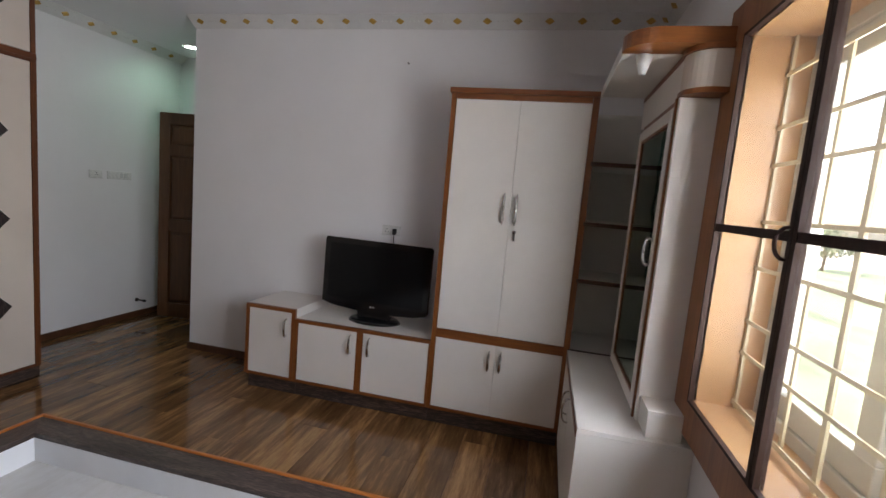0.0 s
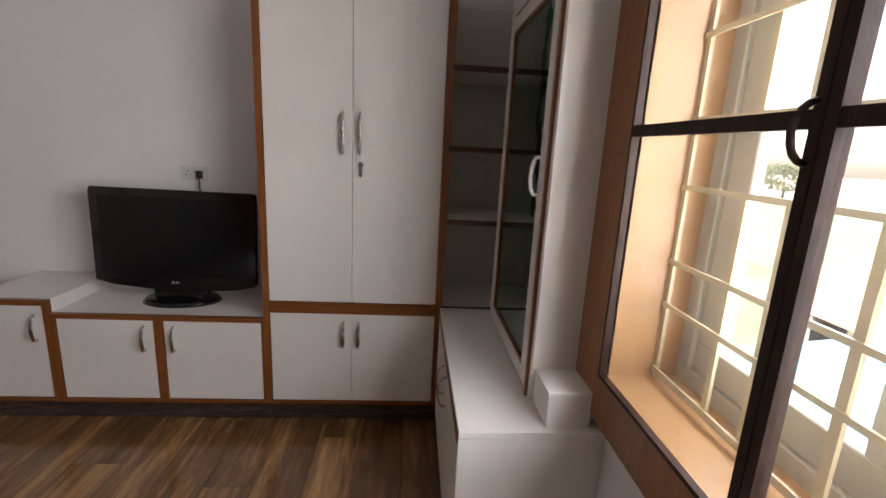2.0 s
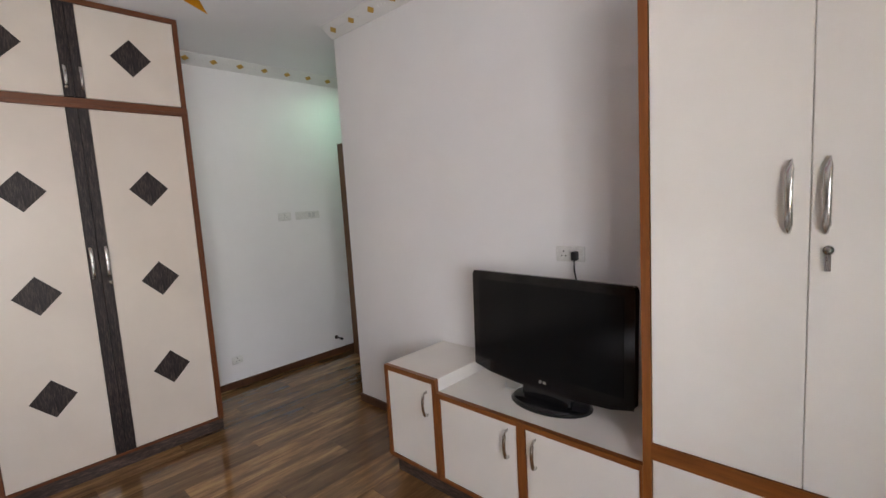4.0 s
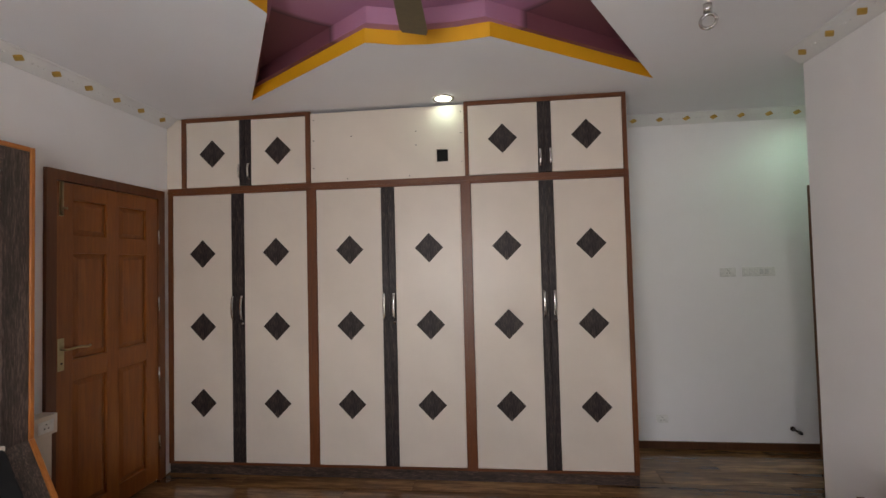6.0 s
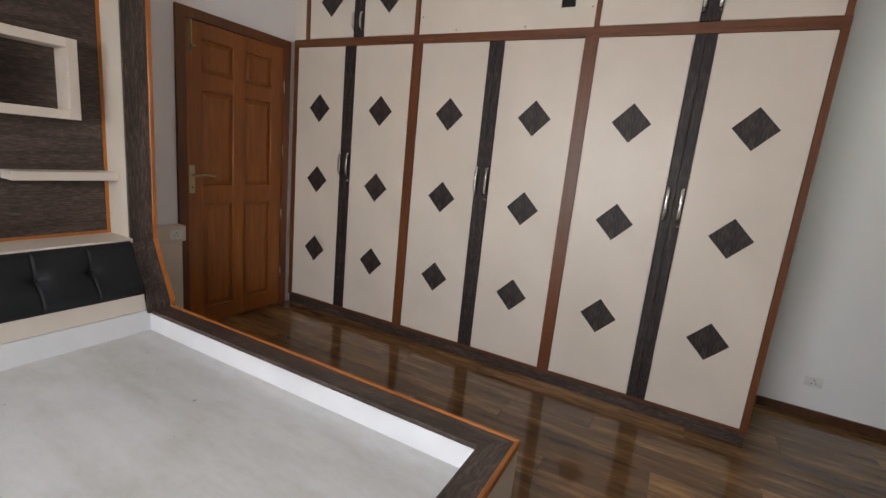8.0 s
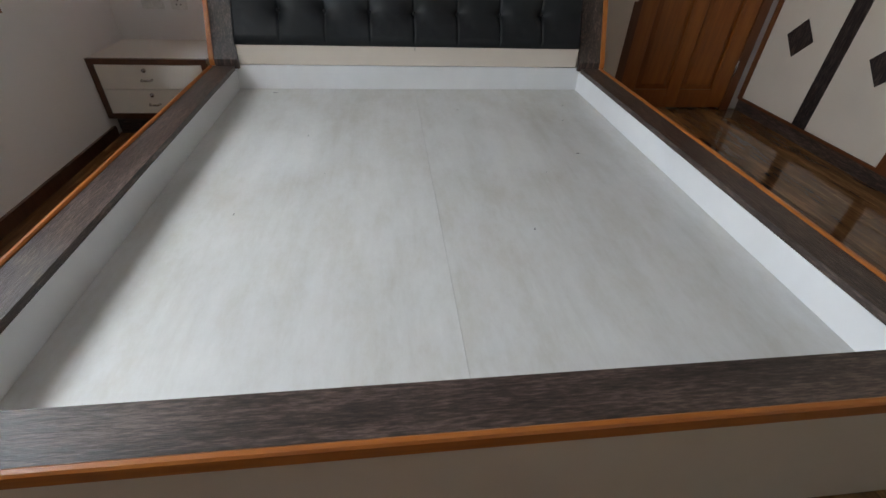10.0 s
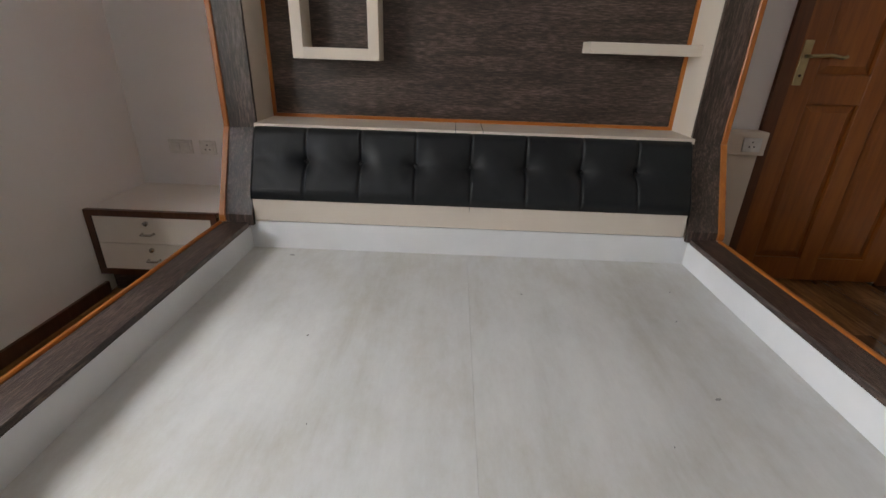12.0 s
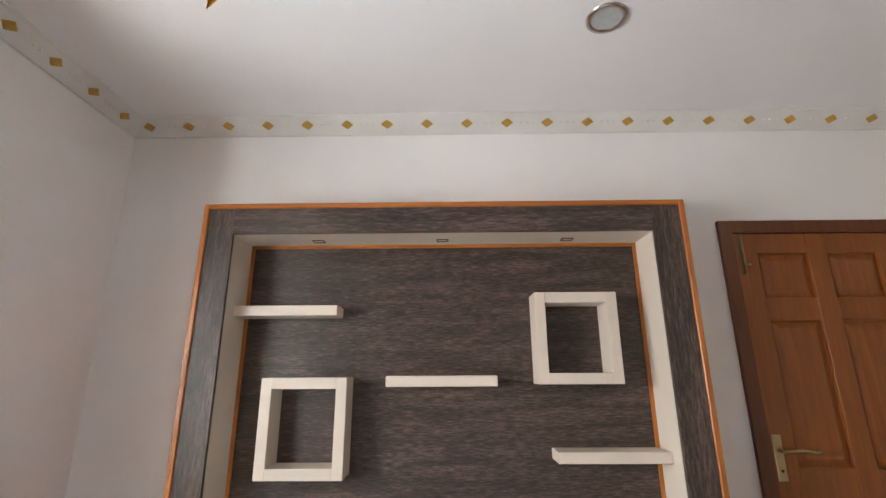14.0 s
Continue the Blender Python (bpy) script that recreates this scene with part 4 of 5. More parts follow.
def tvpart(name, bm, mat, parent, label="", bevel=0.0, smooth=False):
    bmesh.ops.transform(bm, matrix=TVM, verts=bm.verts[:])
    return part(name, bm, mat, parent, label, bevel, smooth)


shell = tvpart("shell", prism([(-0.385, 0.652), (-0.30, 0.632), (-0.15, 0.620), (0.0, 0.616), (0.15, 0.620), (0.30, 0.632), (0.385, 0.652), (0.388, 1.08), (0.38, 1.096), (-0.38, 1.096), (-0.388, 1.08)], "y", 0.0, 0.045), TVBLACK, tv, "glossy black housing", 0.004)
tvpart("back_cover", bx(-0.30, 0.30, 0.046, 0.085, 0.70, 1.04), BLACKPLASTIC, tv, "", 0.01)
tvpart("screen", bx(-0.350, 0.350, -0.0025, -0.0005, 0.685, 1.060), SCREEN, tv, "dark glossy screen")
lg = tvpart("emblem", cyl((-0.012, -0.002, 0.652), 0.007, 0.003, "y", 14), GREYPLASTIC, shell)
tvpart("emblem", bx(0.0, 0.016, -0.002, -0.0005, 0.647, 0.657), GREYPLASTIC, shell)
tvpart("neck", bx(-0.12, 0.12, 0.012, 0.040, 0.565, 0.66), TVBLACK, tv, "", 0.006)
bm = cyl((2.135, 3.935, 0.554), 1.0, 0.018, "z", 40, 0.9)
for v in bm.verts:
    v.co.x = 2.135 + (v.co.x - 2.135) * 0.185
    v.co.y = 3.935 + (v.co.y - 3.935) * 0.125
part("stand", bm, TVBLACK, tv, "glossy black oval foot", 0, True)
cable = thing("power_cable", (2.17, NORTH - 0.02, 1.15), "black plug and cable behind the television", "cable")
part("plug", bx(2.150, 2.175, NORTH - 0.045, NORTH - 0.012, 1.135, 1.175), BLACKPLASTIC, cable, "", 0.004)
part("lead", tube([(2.163, NORTH - 0.035, 1.137), (2.165, NORTH - 0.04, 1.09), (2.185, NORTH - 0.05, 1.02), (2.2, NORTH - 0.06, 0.8), (2.2, NORTH - 0.06, 0.55)], 0.0035, 6), BLACKPLASTIC, cable, "", 0, True)
wc = thing("white_cable", (1.95, 3.93, 0.547), "thin white cable lying beside the television foot", "cable")
part("lead", tube([(1.87, 3.98, 0.551), (1.90, 3.94, 0.550), (1.95, 3.935, 0.552), (1.985, 3.955, 0.575), (2.0, 3.985, 0.61)], 0.004, 6), WHITEPLASTIC, wc, "", 0, True)
hook = thing("wall_screw", (2.17, NORTH - 0.01, 2.325), "small stray screw in the wall above the television", "screw")
part("shank", cyl((2.17, NORTH - 0.012, 2.325), 0.005, 0.03, "y", 8), IRON, hook)
part("plug", cyl((2.17, NORTH - 0.002, 2.325), 0.010, 0.006, "y", 10), WHITEPLASTIC, hook)

# ---------------------------------------------------------------- corner unit: bench, shelves, glass cabinet
BF, BE = 3.412, 2.762
bench = thing("bench_cabinet", (3.6, 3.3, 0), "low ivory bench cabinet with teak edges running to the window", "cabinet")
part("body", bx(BF + 0.02, EAST - 0.003, BE + 0.019, TF - 0.004, 0.08, 0.600), IVORY, bench)
part("top", bx(BF, EAST - 0.003, BE, TF - 0.004, 0.602, 0.621), IVORY, bench, "", 0.001)
part("end_panel", bx(BF, 3.770, BE, BE + 0.018, 0.001, 0.601), IVORY, bench)
part("edge", bx(BF - 0.003, BF + 0.019, BE + 0.018, TF - 0.004, 0.575, 0.6005), TEAK_Y, bench, "brown teak edging")
part("plinth", bx(BF + 0.03, 3.6, BE + 0.02, TF - 0.01, 0.001, 0.079), WENGE_Y, bench)
for y0, y1, hy in ((BE + 0.022, 3.225, 3.185), (3.232, TF - 0.010, 3.275)):
    d = part("door", bx(BF, BF + 0.018, y0, y1, 0.084, 0.572), IVORY, bench, "", 0.0015)
    pull(d, (BF, hy, 0.49), (-1, 0, 0), 0.115, 0.0075)
step = thing("pedestal_step", (3.71, 2.84, 0.622), "small ivory boxed step on the bench end", "box")
part("box", bx(3.652, 3.776, BE + 0.024, 2.920, 0.622, 0.714), IVORY, step, "", 0.0015)
part("top", bx(3.650, 3.778, BE + 0.022, 2.921, 0.7145, 0.727), IVORY, step, "", 0.0015)
post = thing("end_post", (3.72, 2.94, 0.622), "white end post between glass cabinet and window", "post")
part("panel", bx(3.640, 3.797, 2.922, 2.946, 0.622, 1.870), IVORY, post, "", 0.002)
part("edge", bx(3.632, 3.797, 2.9465, 2.960, 0.622, 1.870), TEAK, post, "brown teak edging")

# rounded box under the canopy


def rounded(x0, x1, y0, y1, r, n=8):
    """Plan with a round corner at (x0, y0)."""
    pts = [(x1, y0), (x1, y1), (x0, y1)]
    for k in range(n + 1):
        a = math.pi + math.pi / 2 * k / n
        pts.append((x0 + r + r * math.cos(a), y0 + r + r * math.sin(a)))
    return pts


top_box = thing("rounded_box", (3.71, 2.93, 1.872), "small cream box with a rounded corner and teak edges", "box")
part("body", prism(rounded(3.645, 3.782, 2.845, 2.960, 0.09), "z", 1.890, 2.018), CREAM, top_box)
part("edge", prism(rounded(3.637, 3.784, 2.837, 2.961, 0.095), "z", 1.871, 1.8895), TEAK_X, top_box, "brown teak edging")
part("edge", prism(rounded(3.637, 3.784, 2.837, 2.961, 0.095), "z", 2.0185, 2.038), TEAK_X, top_box, "brown teak edging")
canopy = thing("canopy_shelf", (3.6, 3.2, 2.039), "ivory canopy board with a rounded teak-edged front", "canopy")
part("board", prism(rounded(3.430, EAST - 0.003, 2.862, TF - 0.012, 0.12), "z", 2.040, 2.090), IVORY, canopy)
part("edge", prism(rounded(3.424, 3.80, 2.853, 2.861 + 0.12, 0.12), "z", 2.0385, 2.093), TEAK_X, canopy, "brown teak edging")
lampcone = thing("spot_lamp", (3.51, 2.99, 1.97), "small white conical spot lamp under the canopy", "lamp")
part("cup", cyl((3.51, 3.0, 2.003), 0.013, 0.07, "z", 20, 0.032), WHITEPLASTIC, lampcone, "", 0, True)

glassc = thing("glass_cabinet", (3.72, 3.3, 0.622), "shallow wall cabinet with an ivory-framed glass door", "cabinet")
GX = 3.648
part("fascia", bx(GX, GX + 0.018, 2.962, 3.700, 1.872, 2.037), IVORY, glassc)
bm = bx(GX - 0.003, GX + 0.018, 2.962, 3.598, 1.845, 1.8715)
bx(GX - 0.003, GX - 0.0005, 2.962, 3.70, 2.015, 2.036, bm)
part("edge", bm, TEAK_Y, glassc, "brown teak edging")
part("back", bx(RECESS - 0.016, RECESS - 0.003, 2.964, TF - 0.02, 0.622, 2.037), IVORY, glassc)
part("base", bx(EAST - 0.002, RECESS - 0.017, 2.964, TF - 0.006, 0.603, 0.6205), IVORY, glassc)
bm = bx(GX + 0.004, GX + 0.018, 2.962, 2.966, 0.623, 1.843)
bx(GX - 0.002, GX + 0.018, 2.966, 3.598, 0.623, 0.640, bm)
part("edge", bm, TEAK_Y, glassc, "brown teak edging")
gd = part("door", bx(GX - 0.018, GX - 0.003, 3.548, 3.596, 0.645, 1.842), IVORY, glassc, "ivory framed glass door", 0.002)
part("stile", bx(GX - 0.018, GX - 0.003, 2.966, 3.014, 0.645, 1.842), IVORY, gd, "", 0.002)
part("rail", bx(GX - 0.018, GX - 0.003, 3.0145, 3.5475, 0.645, 0.693), IVORY, gd, "", 0.002)
part("rail", bx(GX - 0.018, GX - 0.003, 3.0145, 3.5475, 1.794, 1.842), IVORY, gd, "", 0.002)
part("inner_edge", frame_of("x", GX - 0.015, GX - 0.001, 3.014, 3.548, 0.693, 1.794, 0.012), TEAK, gd, "brown teak edging")
gp = part("glass", bx(GX - 0.010, GX - 0.006, 3.026, 3.536, 0.705, 1.782), PANE, gd, "clear glass with a faint green cast")
gp.visible_shadow = False
pts = []
for k in range(29):
    a = 2 * math.pi * k / 28
    pts.append((GX - 0.030 - 0.017 * math.cos(a), 2.994, 1.288 + 0.054 * math.sin(a)))
part("handle", tube(pts, 0.0055, 8), WHITEPLASTIC, gd, "white bow handle", 0, True)
for z, y, w, h in ((1.72, 3.085, 0.030, 0.045), (1.63, 3.100, 0.024, 0.050), (1.54, 3.088, 0.030, 0.038), (1.46, 3.110, 0.024, 0.045), (1.385, 3.072, 0.020, 0.050), (1.305, 3.060, 0.018, 0.036), (1.20, 3.070, 0.024, 0.034)):
    bm = bmesh.new()
    n = 18
    ring = [(y + w * (1 + 0.28 * math.sin(3 * a + z * 40)) * math.cos(a), z + h * (1 + 0.25 * math.cos(4 * a)) * math.sin(a)) for a in [2 * math.pi * k / n for k in range(n)]]
    part("leaf_motif", prism(ring, "x", GX - 0.0112, GX - 0.0102), MOTIF, gd, "frosted green leaf motif on the glass")

cs = thing("corner_shelves", (3.63, 3.9, 0.6), "open ivory corner shelves with dark brown edges", "shelves")
SX0 = 3.414
part("back", bx(SX0, RECESS - 0.003, TB - 0.012, TB, 0.60, 2.037), IVORY, cs)
part("side", bx(RECESS - 0.015, RECESS - 0.003, TF + 0.01, TB - 0.013, 0.60, 2.037), IVORY, cs)
part("floor_board", bx(SX0, RECESS - 0.016, TF + 0.016, TB - 0.013, 0.585, 0.616), IVORY, cs)
part("edge", bx(SX0, RECESS - 0.016, TF, TF + 0.015, 0.600, 0.624), DARKTEAK, cs, "dark brown edge")
for z in (1.028, 1.352, 1.685):
    s = part("shelf", bx(SX0, RECESS - 0.016, TF + 0.016, TB - 0.013, z - 0.010, z + 0.010), IVORY, cs)
    part("edge", bx(SX0, RECESS - 0.016, TF, TF + 0.0155, z - 0.011, z + 0.011), DARKTEAK, s, "dark brown edge")
part("upright", bx(RECESS - 0.036, RECESS - 0.0165, TF - 0.004, TF - 0.0005, 0.625, 2.036), DARKTEAK, cs, "dark brown upright")
part("pier", bx(SX0 - 0.001, SX0 + 0.010, TF + 0.001, TF + 0.014, 0.625, 2.036), TEAK, cs)

# ---------------------------------------------------------------- window
SF = 3.772
surround = bmesh.new()
bx(SF, EAST + 0.002, WY1, 2.919, 0.665, 2.16, surround)
bx(SF, EAST + 0.002, WY0 - 0.075, WY0, 0.665, 2.16, surround)
bx(SF, EAST + 0.002, WY0, WY1, 0.665, WZ0, surround)
bx(SF, EAST + 0.002, WY0, WY1, WZ1, 2.16, surround)
win = thing("window_1", (3.9, 1.95, WZ0), "wide window with brown surround, cream grille and white sliding sashes", "window", kind="structure")
part("surround", surround, SURROUND, win, "brown wooden surround")
LIN = 0.012
part("sill", bx(SF + 0.003, 3.959, WY0 + 0.001, WY1 - 0.001, WZ0 + 0.001, WZ0 + LIN), REVEAL, win, "brown laminate sill")
part("lining", bx(SF + 0.003, 3.959, WY1 - LIN, WY1 - 0.001, WZ0 + LIN, WZ1 - 0.001), REVEAL, win, "brown laminate lining")
part("lining", bx(SF + 0.003, 3.959, WY0 + 0.001, WY0 + LIN, WZ0 + LIN, WZ1 - 0.001), REVEAL, win, "brown laminate lining")
part("lining", bx(SF + 0.003, 3.959, WY0 + LIN, WY1 - LIN, WZ1 - LIN, WZ1 - 0.001), REVEAL, win, "brown laminate lining")
# netted shutters
MULL = (2.245, 1.718, 1.19)
edges = [WY1 - 0.002, *MULL, WY0 + 0.002]
for hi_y, lo_y in zip(edges, edges[1:]):
    wl = 0.010 if lo_y < WY0 + 0.01 else 0.019
    wh = 0.010 if hi_y > WY1 - 0.01 else 0.019
    bm = bx(SF - 0.014, SF + 0.010, lo_y + 0.001, lo_y + wl, WZ0 + 0.002, WZ1 - 0.002)
    bx(SF - 0.014, SF + 0.010, hi_y - wh, hi_y - 0.001, WZ0 + 0.002, WZ1 - 0.002, bm)
    bx(SF - 0.013, SF + 0.009, lo_y + wl, hi_y - wh, WZ0 + 0.002, WZ0 + 0.012, bm)
    bx(SF - 0.013, SF + 0.009, lo_y + wl, hi_y - wh, WZ1 - 0.012, WZ1 - 0.002, bm)
    sh = part("shutter", bm, SHUTTER, win, "dark brown shutter frame")
    part("rail", bx(SF - 0.012, SF + 0.008, lo_y + wl, hi_y - wh, 1.400, 1.424), SHUTTER, sh)
    nb = bmesh.new()
    nb.faces.new([nb.verts.new(p) for p in ((SF - 0.002, lo_y + 0.02, WZ0 + 0.02), (SF - 0.002, hi_y - 0.02, WZ0 + 0.02), (SF - 0.002, hi_y - 0.02, WZ1 - 0.02), (SF - 0.002, lo_y + 0.02, WZ1 - 0.02))])
    net = part("net", nb, NET, sh, "fine insect net")
    net.visible_shadow = False
pts = [(SF - 0.016 - 0.026 * math.sin(math.pi * k / 8), MULL[0] + 0.012, 1.395 + 0.038 * math.cos(math.pi * k / 8)) for k in range(9)]
part("shutter_pull", tube(pts, 0.005), IRON, win, "dark iron pull", 0, True)
# grille
GXP = 3.893
ZS = (0.835, 1.008, 1.115, 1.293, 1.442, 1.620, 1.737, 1.90)
part("grille_bar", bx(GXP - 0.003, GXP + 0.003, WY0 + LIN, WY1 - LIN, ZS[0] - 0.008, ZS[0] + 0.008), GRILLE, win, "cream painted grille bar")
for z in ZS[1:]:
    part("grille_bar", bx(GXP - 0.003, GXP + 0.003, WY0 + LIN, WY1 - LIN, z - 0.006, z + 0.006), GRILLE, win, "cream painted grille bar")
FULL = [2.728, 2.26, 1.78, 1.30, 0.955]
for y in FULL:
    part("grille_bar", bx(GXP + 0.0035, GXP + 0.012, y - 0.009, y + 0.009, WZ0 + LIN, WZ1 - LIN), GRILLE, win, "cream painted grille bar")
for a, b in zip(FULL, FULL[1:]):
    for f in (0.42, 0.65):
        yy = a + (b - a) * f
        for z0, z1 in ((ZS[0], ZS[3]), (ZS[4], ZS[7])):
            part("grille_bar", bx(GXP + 0.0035, GXP + 0.011, yy - 0.007, yy + 0.007, z0, z1), GRILLE, win, "cream painted grille bar")
# sliding sashes
part("outer_frame", frame_of("x", 3.960, 4.040, WY0 + 0.002, WY1 - 0.002, WZ0 + 0.002, WZ1 - 0.002, 0.05), UPVC, win, "cream plastic outer frame", 0.003)
for k, (y0, y1) in enumerate(((2.20, 2.690), (1.68, 2.205), (1.19, 1.76), (0.983, 1.25))):
    xs = 4.004 if k % 2 else 3.970
    sa = part("sash", frame_of("x", xs, xs + 0.028, y0, y1, WZ0 + 0.053, WZ1 - 0.053, 0.075), UPVC, win, "cream plastic sliding sash", 0.003)
    g = part("pane", bx(xs + 0.012, xs + 0.016, y0 + 0.07, y1 - 0.07, WZ0 + 0.12, WZ1 - 0.12), WINPANE, sa)
    g.visible_shadow = False

# ---------------------------------------------------------------- ceiling fixtures


def downlight(x, y, on, label, watts=0.02):
    d = thing("downlight", (x, y, CH), label, "ceiling light", "recessed downlights")
    bm = bmesh.new()
    n = 28
    rings = [[bm.verts.new((x + r * math.cos(2 * math.pi * k / n), y + r * math.sin(2 * math.pi * k / n), z)) for k in range(n)] for r, z in ((0.075, CH - 0.0005), (0.073, CH - 0.006), (0.060, CH - 0.008), (0.054, CH - 0.004), (0.053, CH - 0.001))]
    for a, b in zip(rings, rings[1:]):
        for k in range(n):
            bm.faces.new((a[k], a[(k + 1) % n], b[(k + 1) % n], b[k]))
    part("ring", bm, STEEL, d, "silver trim ring", 0, True)
    part("lens", cyl((x, y, CH - 0.003), 0.054, 0.003, "z", 28), LAMP_ON if on else LAMP_OFF, d)
    if on:
        data = bpy.data.lights.new("downlight_beam", "SPOT")
        data.energy, data.color, data.spot_size, data.spot_blend, data.shadow_soft_size = watts, (0.38, 1.0, 0.86), radians(165), 0.6, 0.05
        lamp = new("downlight_beam", data)
        lamp.matrix_world = look((x, y, CH - 0.012), (x, y, 0))
        lamp.parent = d
        lamp.matrix_parent_inverse = Matrix.Translation((-x, -y, -CH))


downlight(0.085, 2.11, True, "lit recessed round downlight with silver ring", 0.02)
downlight(-0.20, 4.80, True, "lit recessed round downlight with silver ring", 0.22)
downlight(1.628, 0.705, False, "unlit recessed round downlight with silver ring")

fan = thing("ceiling_fan", (CX, CY, 2.78), "bronze-brown ceiling fan hanging in the star recess", "ceiling fan")
part("rod", cyl((CX, CY, 2.66), 0.012, 0.24, "z", 12), FANBROWN, fan, "", 0, True)
part("motor", cyl((CX, CY, 2.585), 0.11, 0.09, "z", 28, 0.08), FANBROWN, fan, "", 0.008, True)
part("canopy", cyl((CX, CY, 2.755), 0.03, 0.05, "z", 20, 0.06), FANBROWN, fan, "", 0, True)
for k in range(3):
    a = radians(184 + 120 * k)
    bm = prism([(0.10, -0.035), (0.20, -0.055), (0.52, -0.064), (0.548, -0.055), (0.548, 0.055), (0.52, 0.064), (0.20, 0.055), (0.10, 0.035)], "z", -0.003, 0.003)
    bmesh.ops.transform(bm, matrix=Matrix.Translation((CX, CY, 2.550)) @ Matrix.Rotation(a, 4, "Z") @ Matrix.Rotation(radians(10), 4, "X"), verts=bm.verts[:])
    part("blade", bm, FANBROWN, fan)
ring = thing("swing_hook", (1.14, 3.343, CH), "steel hook and ring hanging from the ceiling", "hook")
HK = Vector((1.14, 3.343, 2.468))
part("rod", cyl((HK.x, HK.y, 2.585), 0.011, 0.07, "z", 12), WHITEPLASTIC, ring, "", 0, True)
part("swivel", cyl((HK.x, HK.y, 2.535), 0.017, 0.035, "z", 14), STEEL, ring, "", 0, True)
part("shackle", tube([HK + 0.030 * (math.cos(a) * Vector((0.5, 0.866, 0)) + math.sin(a) * Vector((0, 0, 1))) + Vector((0, 0, 0.012)) for a in [2 * math.pi * k / 20 for k in range(21)]], 0.007), STEEL, ring, "", 0, True)

# ---------------------------------------------------------------- outside the window
GRASS = paint("far_ground", (0.44, 0.42, 0.37), 0.9, 0.15, 3, 0.2, 0.1)
structure("ground", bx(6, 400, -200, 200, -3.6, -3.5), GRASS, "pale dusty ground far below the window", "ground")
LAWN = paint("lawn_grass", (0.12, 0.17, 0.10), 0.9, 0.3, 4, 0.2, 0.3)
structure("ground", bx(9, 60, 8, 70, -3.499, -3.47), LAWN, "pale green lawn beyond the shed", "lawn")
BLUE = paint("blue_sheet", (0.10, 0.26, 0.34), 0.45, 0.06, 20, 0.1, 0.6)
FACADE = paint("pale_facade", (0.42, 0.40, 0.37), 0.7, 0.06, 8, 0.1, 0.3)
TILE = paint("clay_roof", (0.34, 0.16, 0.10), 0.8, 0.15, 6, 0.3, 0.4)
LEAF = paint("tree_leaves", (0.07, 0.11, 0.06), 0.6, 0.3, 5, 0.1, 0.5)
BARK = paint("tree_bark", (0.10, 0.07, 0.05), 0.9, 0.2, 20, 0.3, 2)
shed = thing("shed_roof", (8, 4.2, -3.5), "blue corrugated sheet roof on a low shed", "shed")
bm = bmesh.new()
n = 90
lo = [bm.verts.new((6.2, -1.0 + 8.0 * k / n, -1.25 + 0.04 * math.cos(k * math.pi / 1.5))) for k in range(n + 1)]
hi = [bm.verts.new((10.5, -1.0 + 8.0 * k / n, -0.75 + 0.04 * math.cos(k * math.pi / 1.5))) for k in range(n + 1)]
for k in range(n):
    bm.faces.new((lo[k], lo[k + 1], hi[k + 1], hi[k]))
part("roof", bm, BLUE, shed, "blue corrugated sheet", 0, True)
part("wall", bx(6.5, 10.2, -0.8, 6.8, -3.5, -1.40), FACADE, shed)
house = thing("house", (17.5, 10.5, -3.5), "pale neighbouring house with a sloping clay tile roof", "house")
part("wall", bx(14, 21, 8, 13, -3.5, -2.3), FACADE, house)
part("roof", prism([(13.4, -2.3), (21.6, -2.3), (17.5, -0.85)], "y", 7.5, 13.5), TILE, house, "clay tile roof")
for y in (8.6, 10.0, 11.4):
    part("window", bx(13.93, 13.99, y, y + 0.9, -3.2, -2.5), HOLE, house)
rng = random.Random(5)


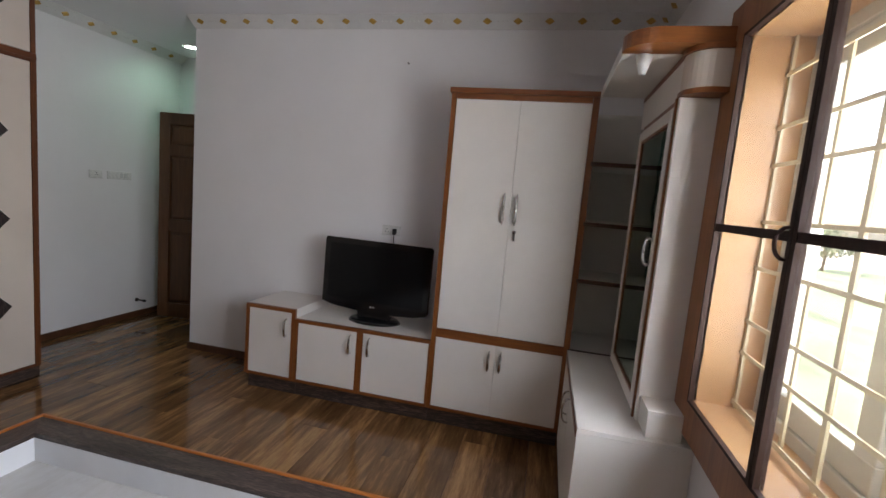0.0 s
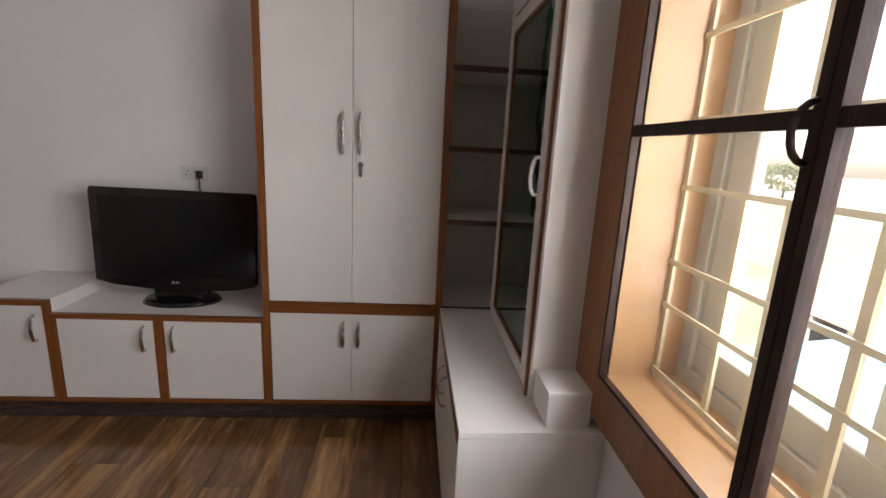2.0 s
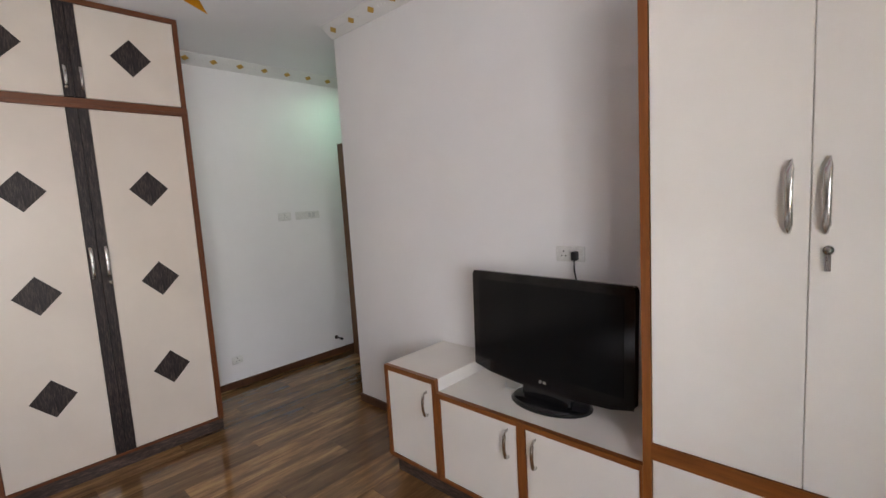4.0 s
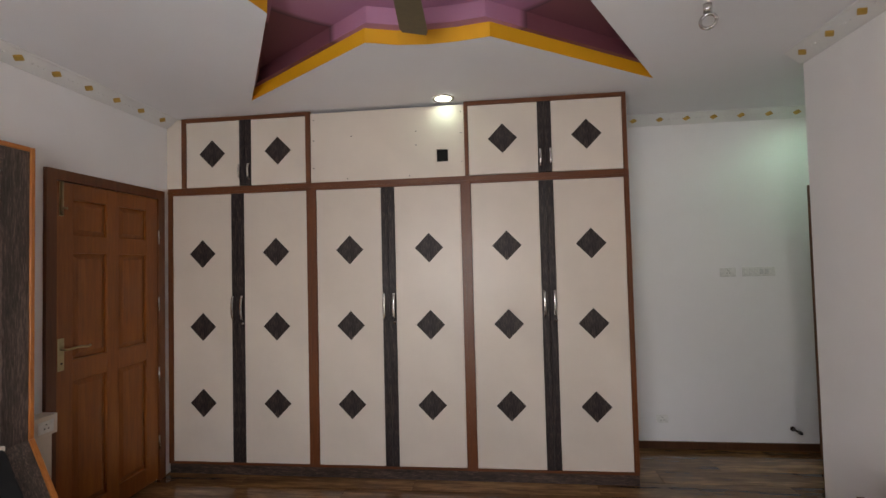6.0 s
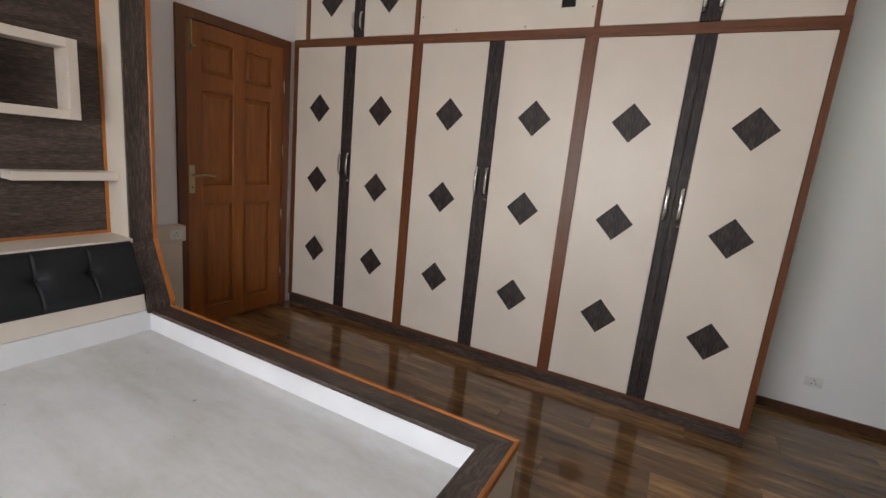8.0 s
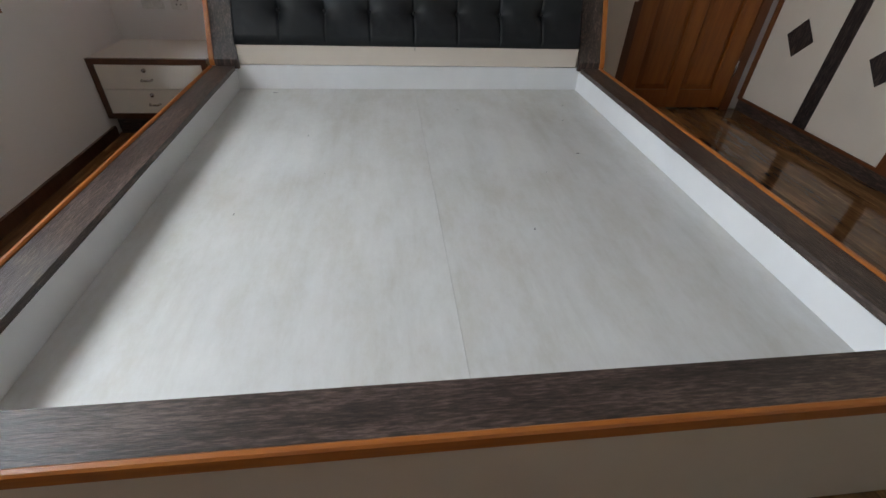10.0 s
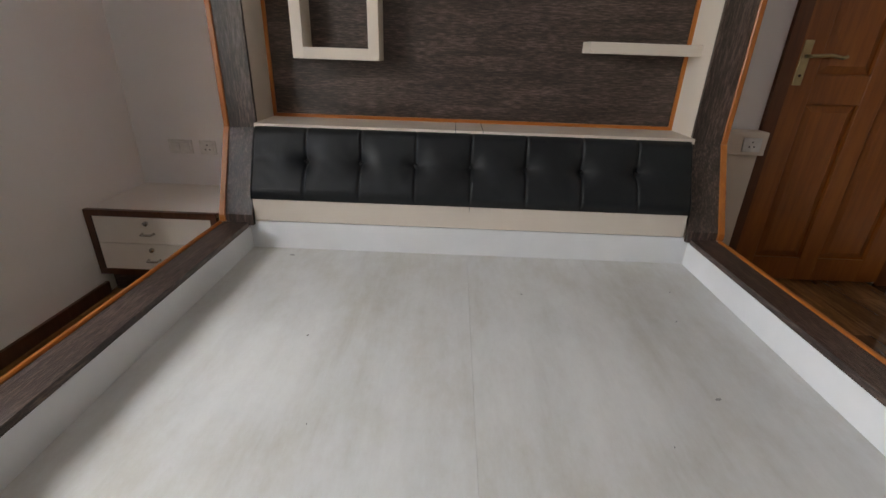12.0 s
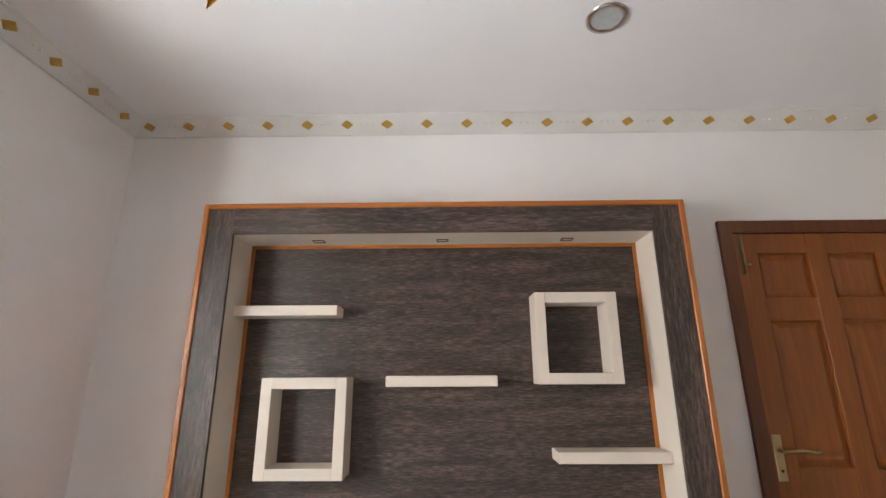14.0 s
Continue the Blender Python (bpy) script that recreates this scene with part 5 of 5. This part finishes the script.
def tree(x, y, h, r):
    t = thing("tree", (x, y, -3.5), "broad leafy green tree beyond the window", "tree", "garden trees")
    part("trunk", tube([(x, y, -3.5), (x + 0.1, y, -2.2), (x, y + 0.1, -3.5 + h * 0.6)], 0.18, 8), BARK, t, "", 0, True)
    verts, faces = [], []
    for _ in range(1500):
        while True:
            p = Vector((rng.uniform(-1, 1), rng.uniform(-1, 1), rng.uniform(-1, 1)))
            if 0.35 < p.length < 1 and noise.noise(p * 2.3 + Vector((x, y, 0))) > -0.18:
                break
        c = Vector((x, y, -3.5 + h * 0.68)) + Vector((p.x * r, p.y * r, p.z * h * 0.36))
        q = Euler((rng.uniform(0, 6), rng.uniform(0, 6), rng.uniform(0, 6))).to_matrix()
        s = rng.uniform(0.12, 0.26)
        k = len(verts)
        verts += [c + q @ Vector(v) * s for v in ((-1, 0, 0), (0, -0.5, 0.1), (1, 0, 0), (0, 0.5, 0.1))]
        faces.append((k, k + 1, k + 2, k + 3))
    me = bpy.data.meshes.new("crown")
    me.from_pydata(verts, [], faces)
    me.materials.append(LEAF)
    ob = new("crown", me)
    ob.parent = t
    ob.location = -WHERE[t]


for x, y, h, r in ((44, 60, 5.2, 3.6), (36, 64, 5.0, 3.4), (48, 54, 4.8, 3.2), (30, 16.0, 4.2, 2.4), (30, 4, 5.0, 3.0), (34, 24, 5.4, 3.5)):
    tree(x, y, h, r)

# ---------------------------------------------------------------- laminate floor, plank by plank
floor = structure("floor", bx(WEST - 0.2, EAST + 0.25, -0.2, 5.3, -0.15, -0.0095), DARKTEAK, "dark glossy wood laminate floor", "floor")
PL, PW, GAPW = 1.215, 0.195, 0.0006
PLANKS = {}


def plank_mesh(length):
    """One board of a given length; boards of one length share it."""
    key = round(length, 4)
    if key not in PLANKS:
        pm = bpy.data.meshes.new("plank")
        bm = bx(-key / 2 + GAPW, key / 2 - GAPW, -PW / 2 + GAPW, PW / 2 - GAPW, -0.009, 0.0)
        bmesh.ops.bevel(bm, geom=[e for e in bm.edges if all(v.co.z > -0.001 for v in e.verts)], offset=0.0006, segments=1, affect="EDGES")
        bm.to_mesh(pm)
        bm.free()
        pm.materials.append(FLOORWOOD)
        PLANKS[key] = pm
    return PLANKS[key]


for j in range(-26, 27):
    x = 1.6 - j * PW
    if not WEST - 0.1 < x < EAST + 0.1:
        continue
    end = NORTH + 0.12 if x > JUT + 0.2 else 5.25
    for i in range(-4, 5):
        y = 2.5 + (i + (j * 0.37) % 1.0) * PL
        y0, y1 = max(y - PL / 2, -0.15), min(y + PL / 2, end)
        if y1 - y0 < 0.03 or x < -0.7 and y < 3.0 or (1.9 < x < 2.6 and 0.9 < y < 1.8):
            continue
        p = new("plank", plank_mesh(y1 - y0))
        p.parent = floor
        p.matrix_basis = Matrix.Translation(Vector((x, (y0 + y1) / 2, 0)) - WHERE[floor]) @ Matrix.Rotation(radians(90), 4, "Z")
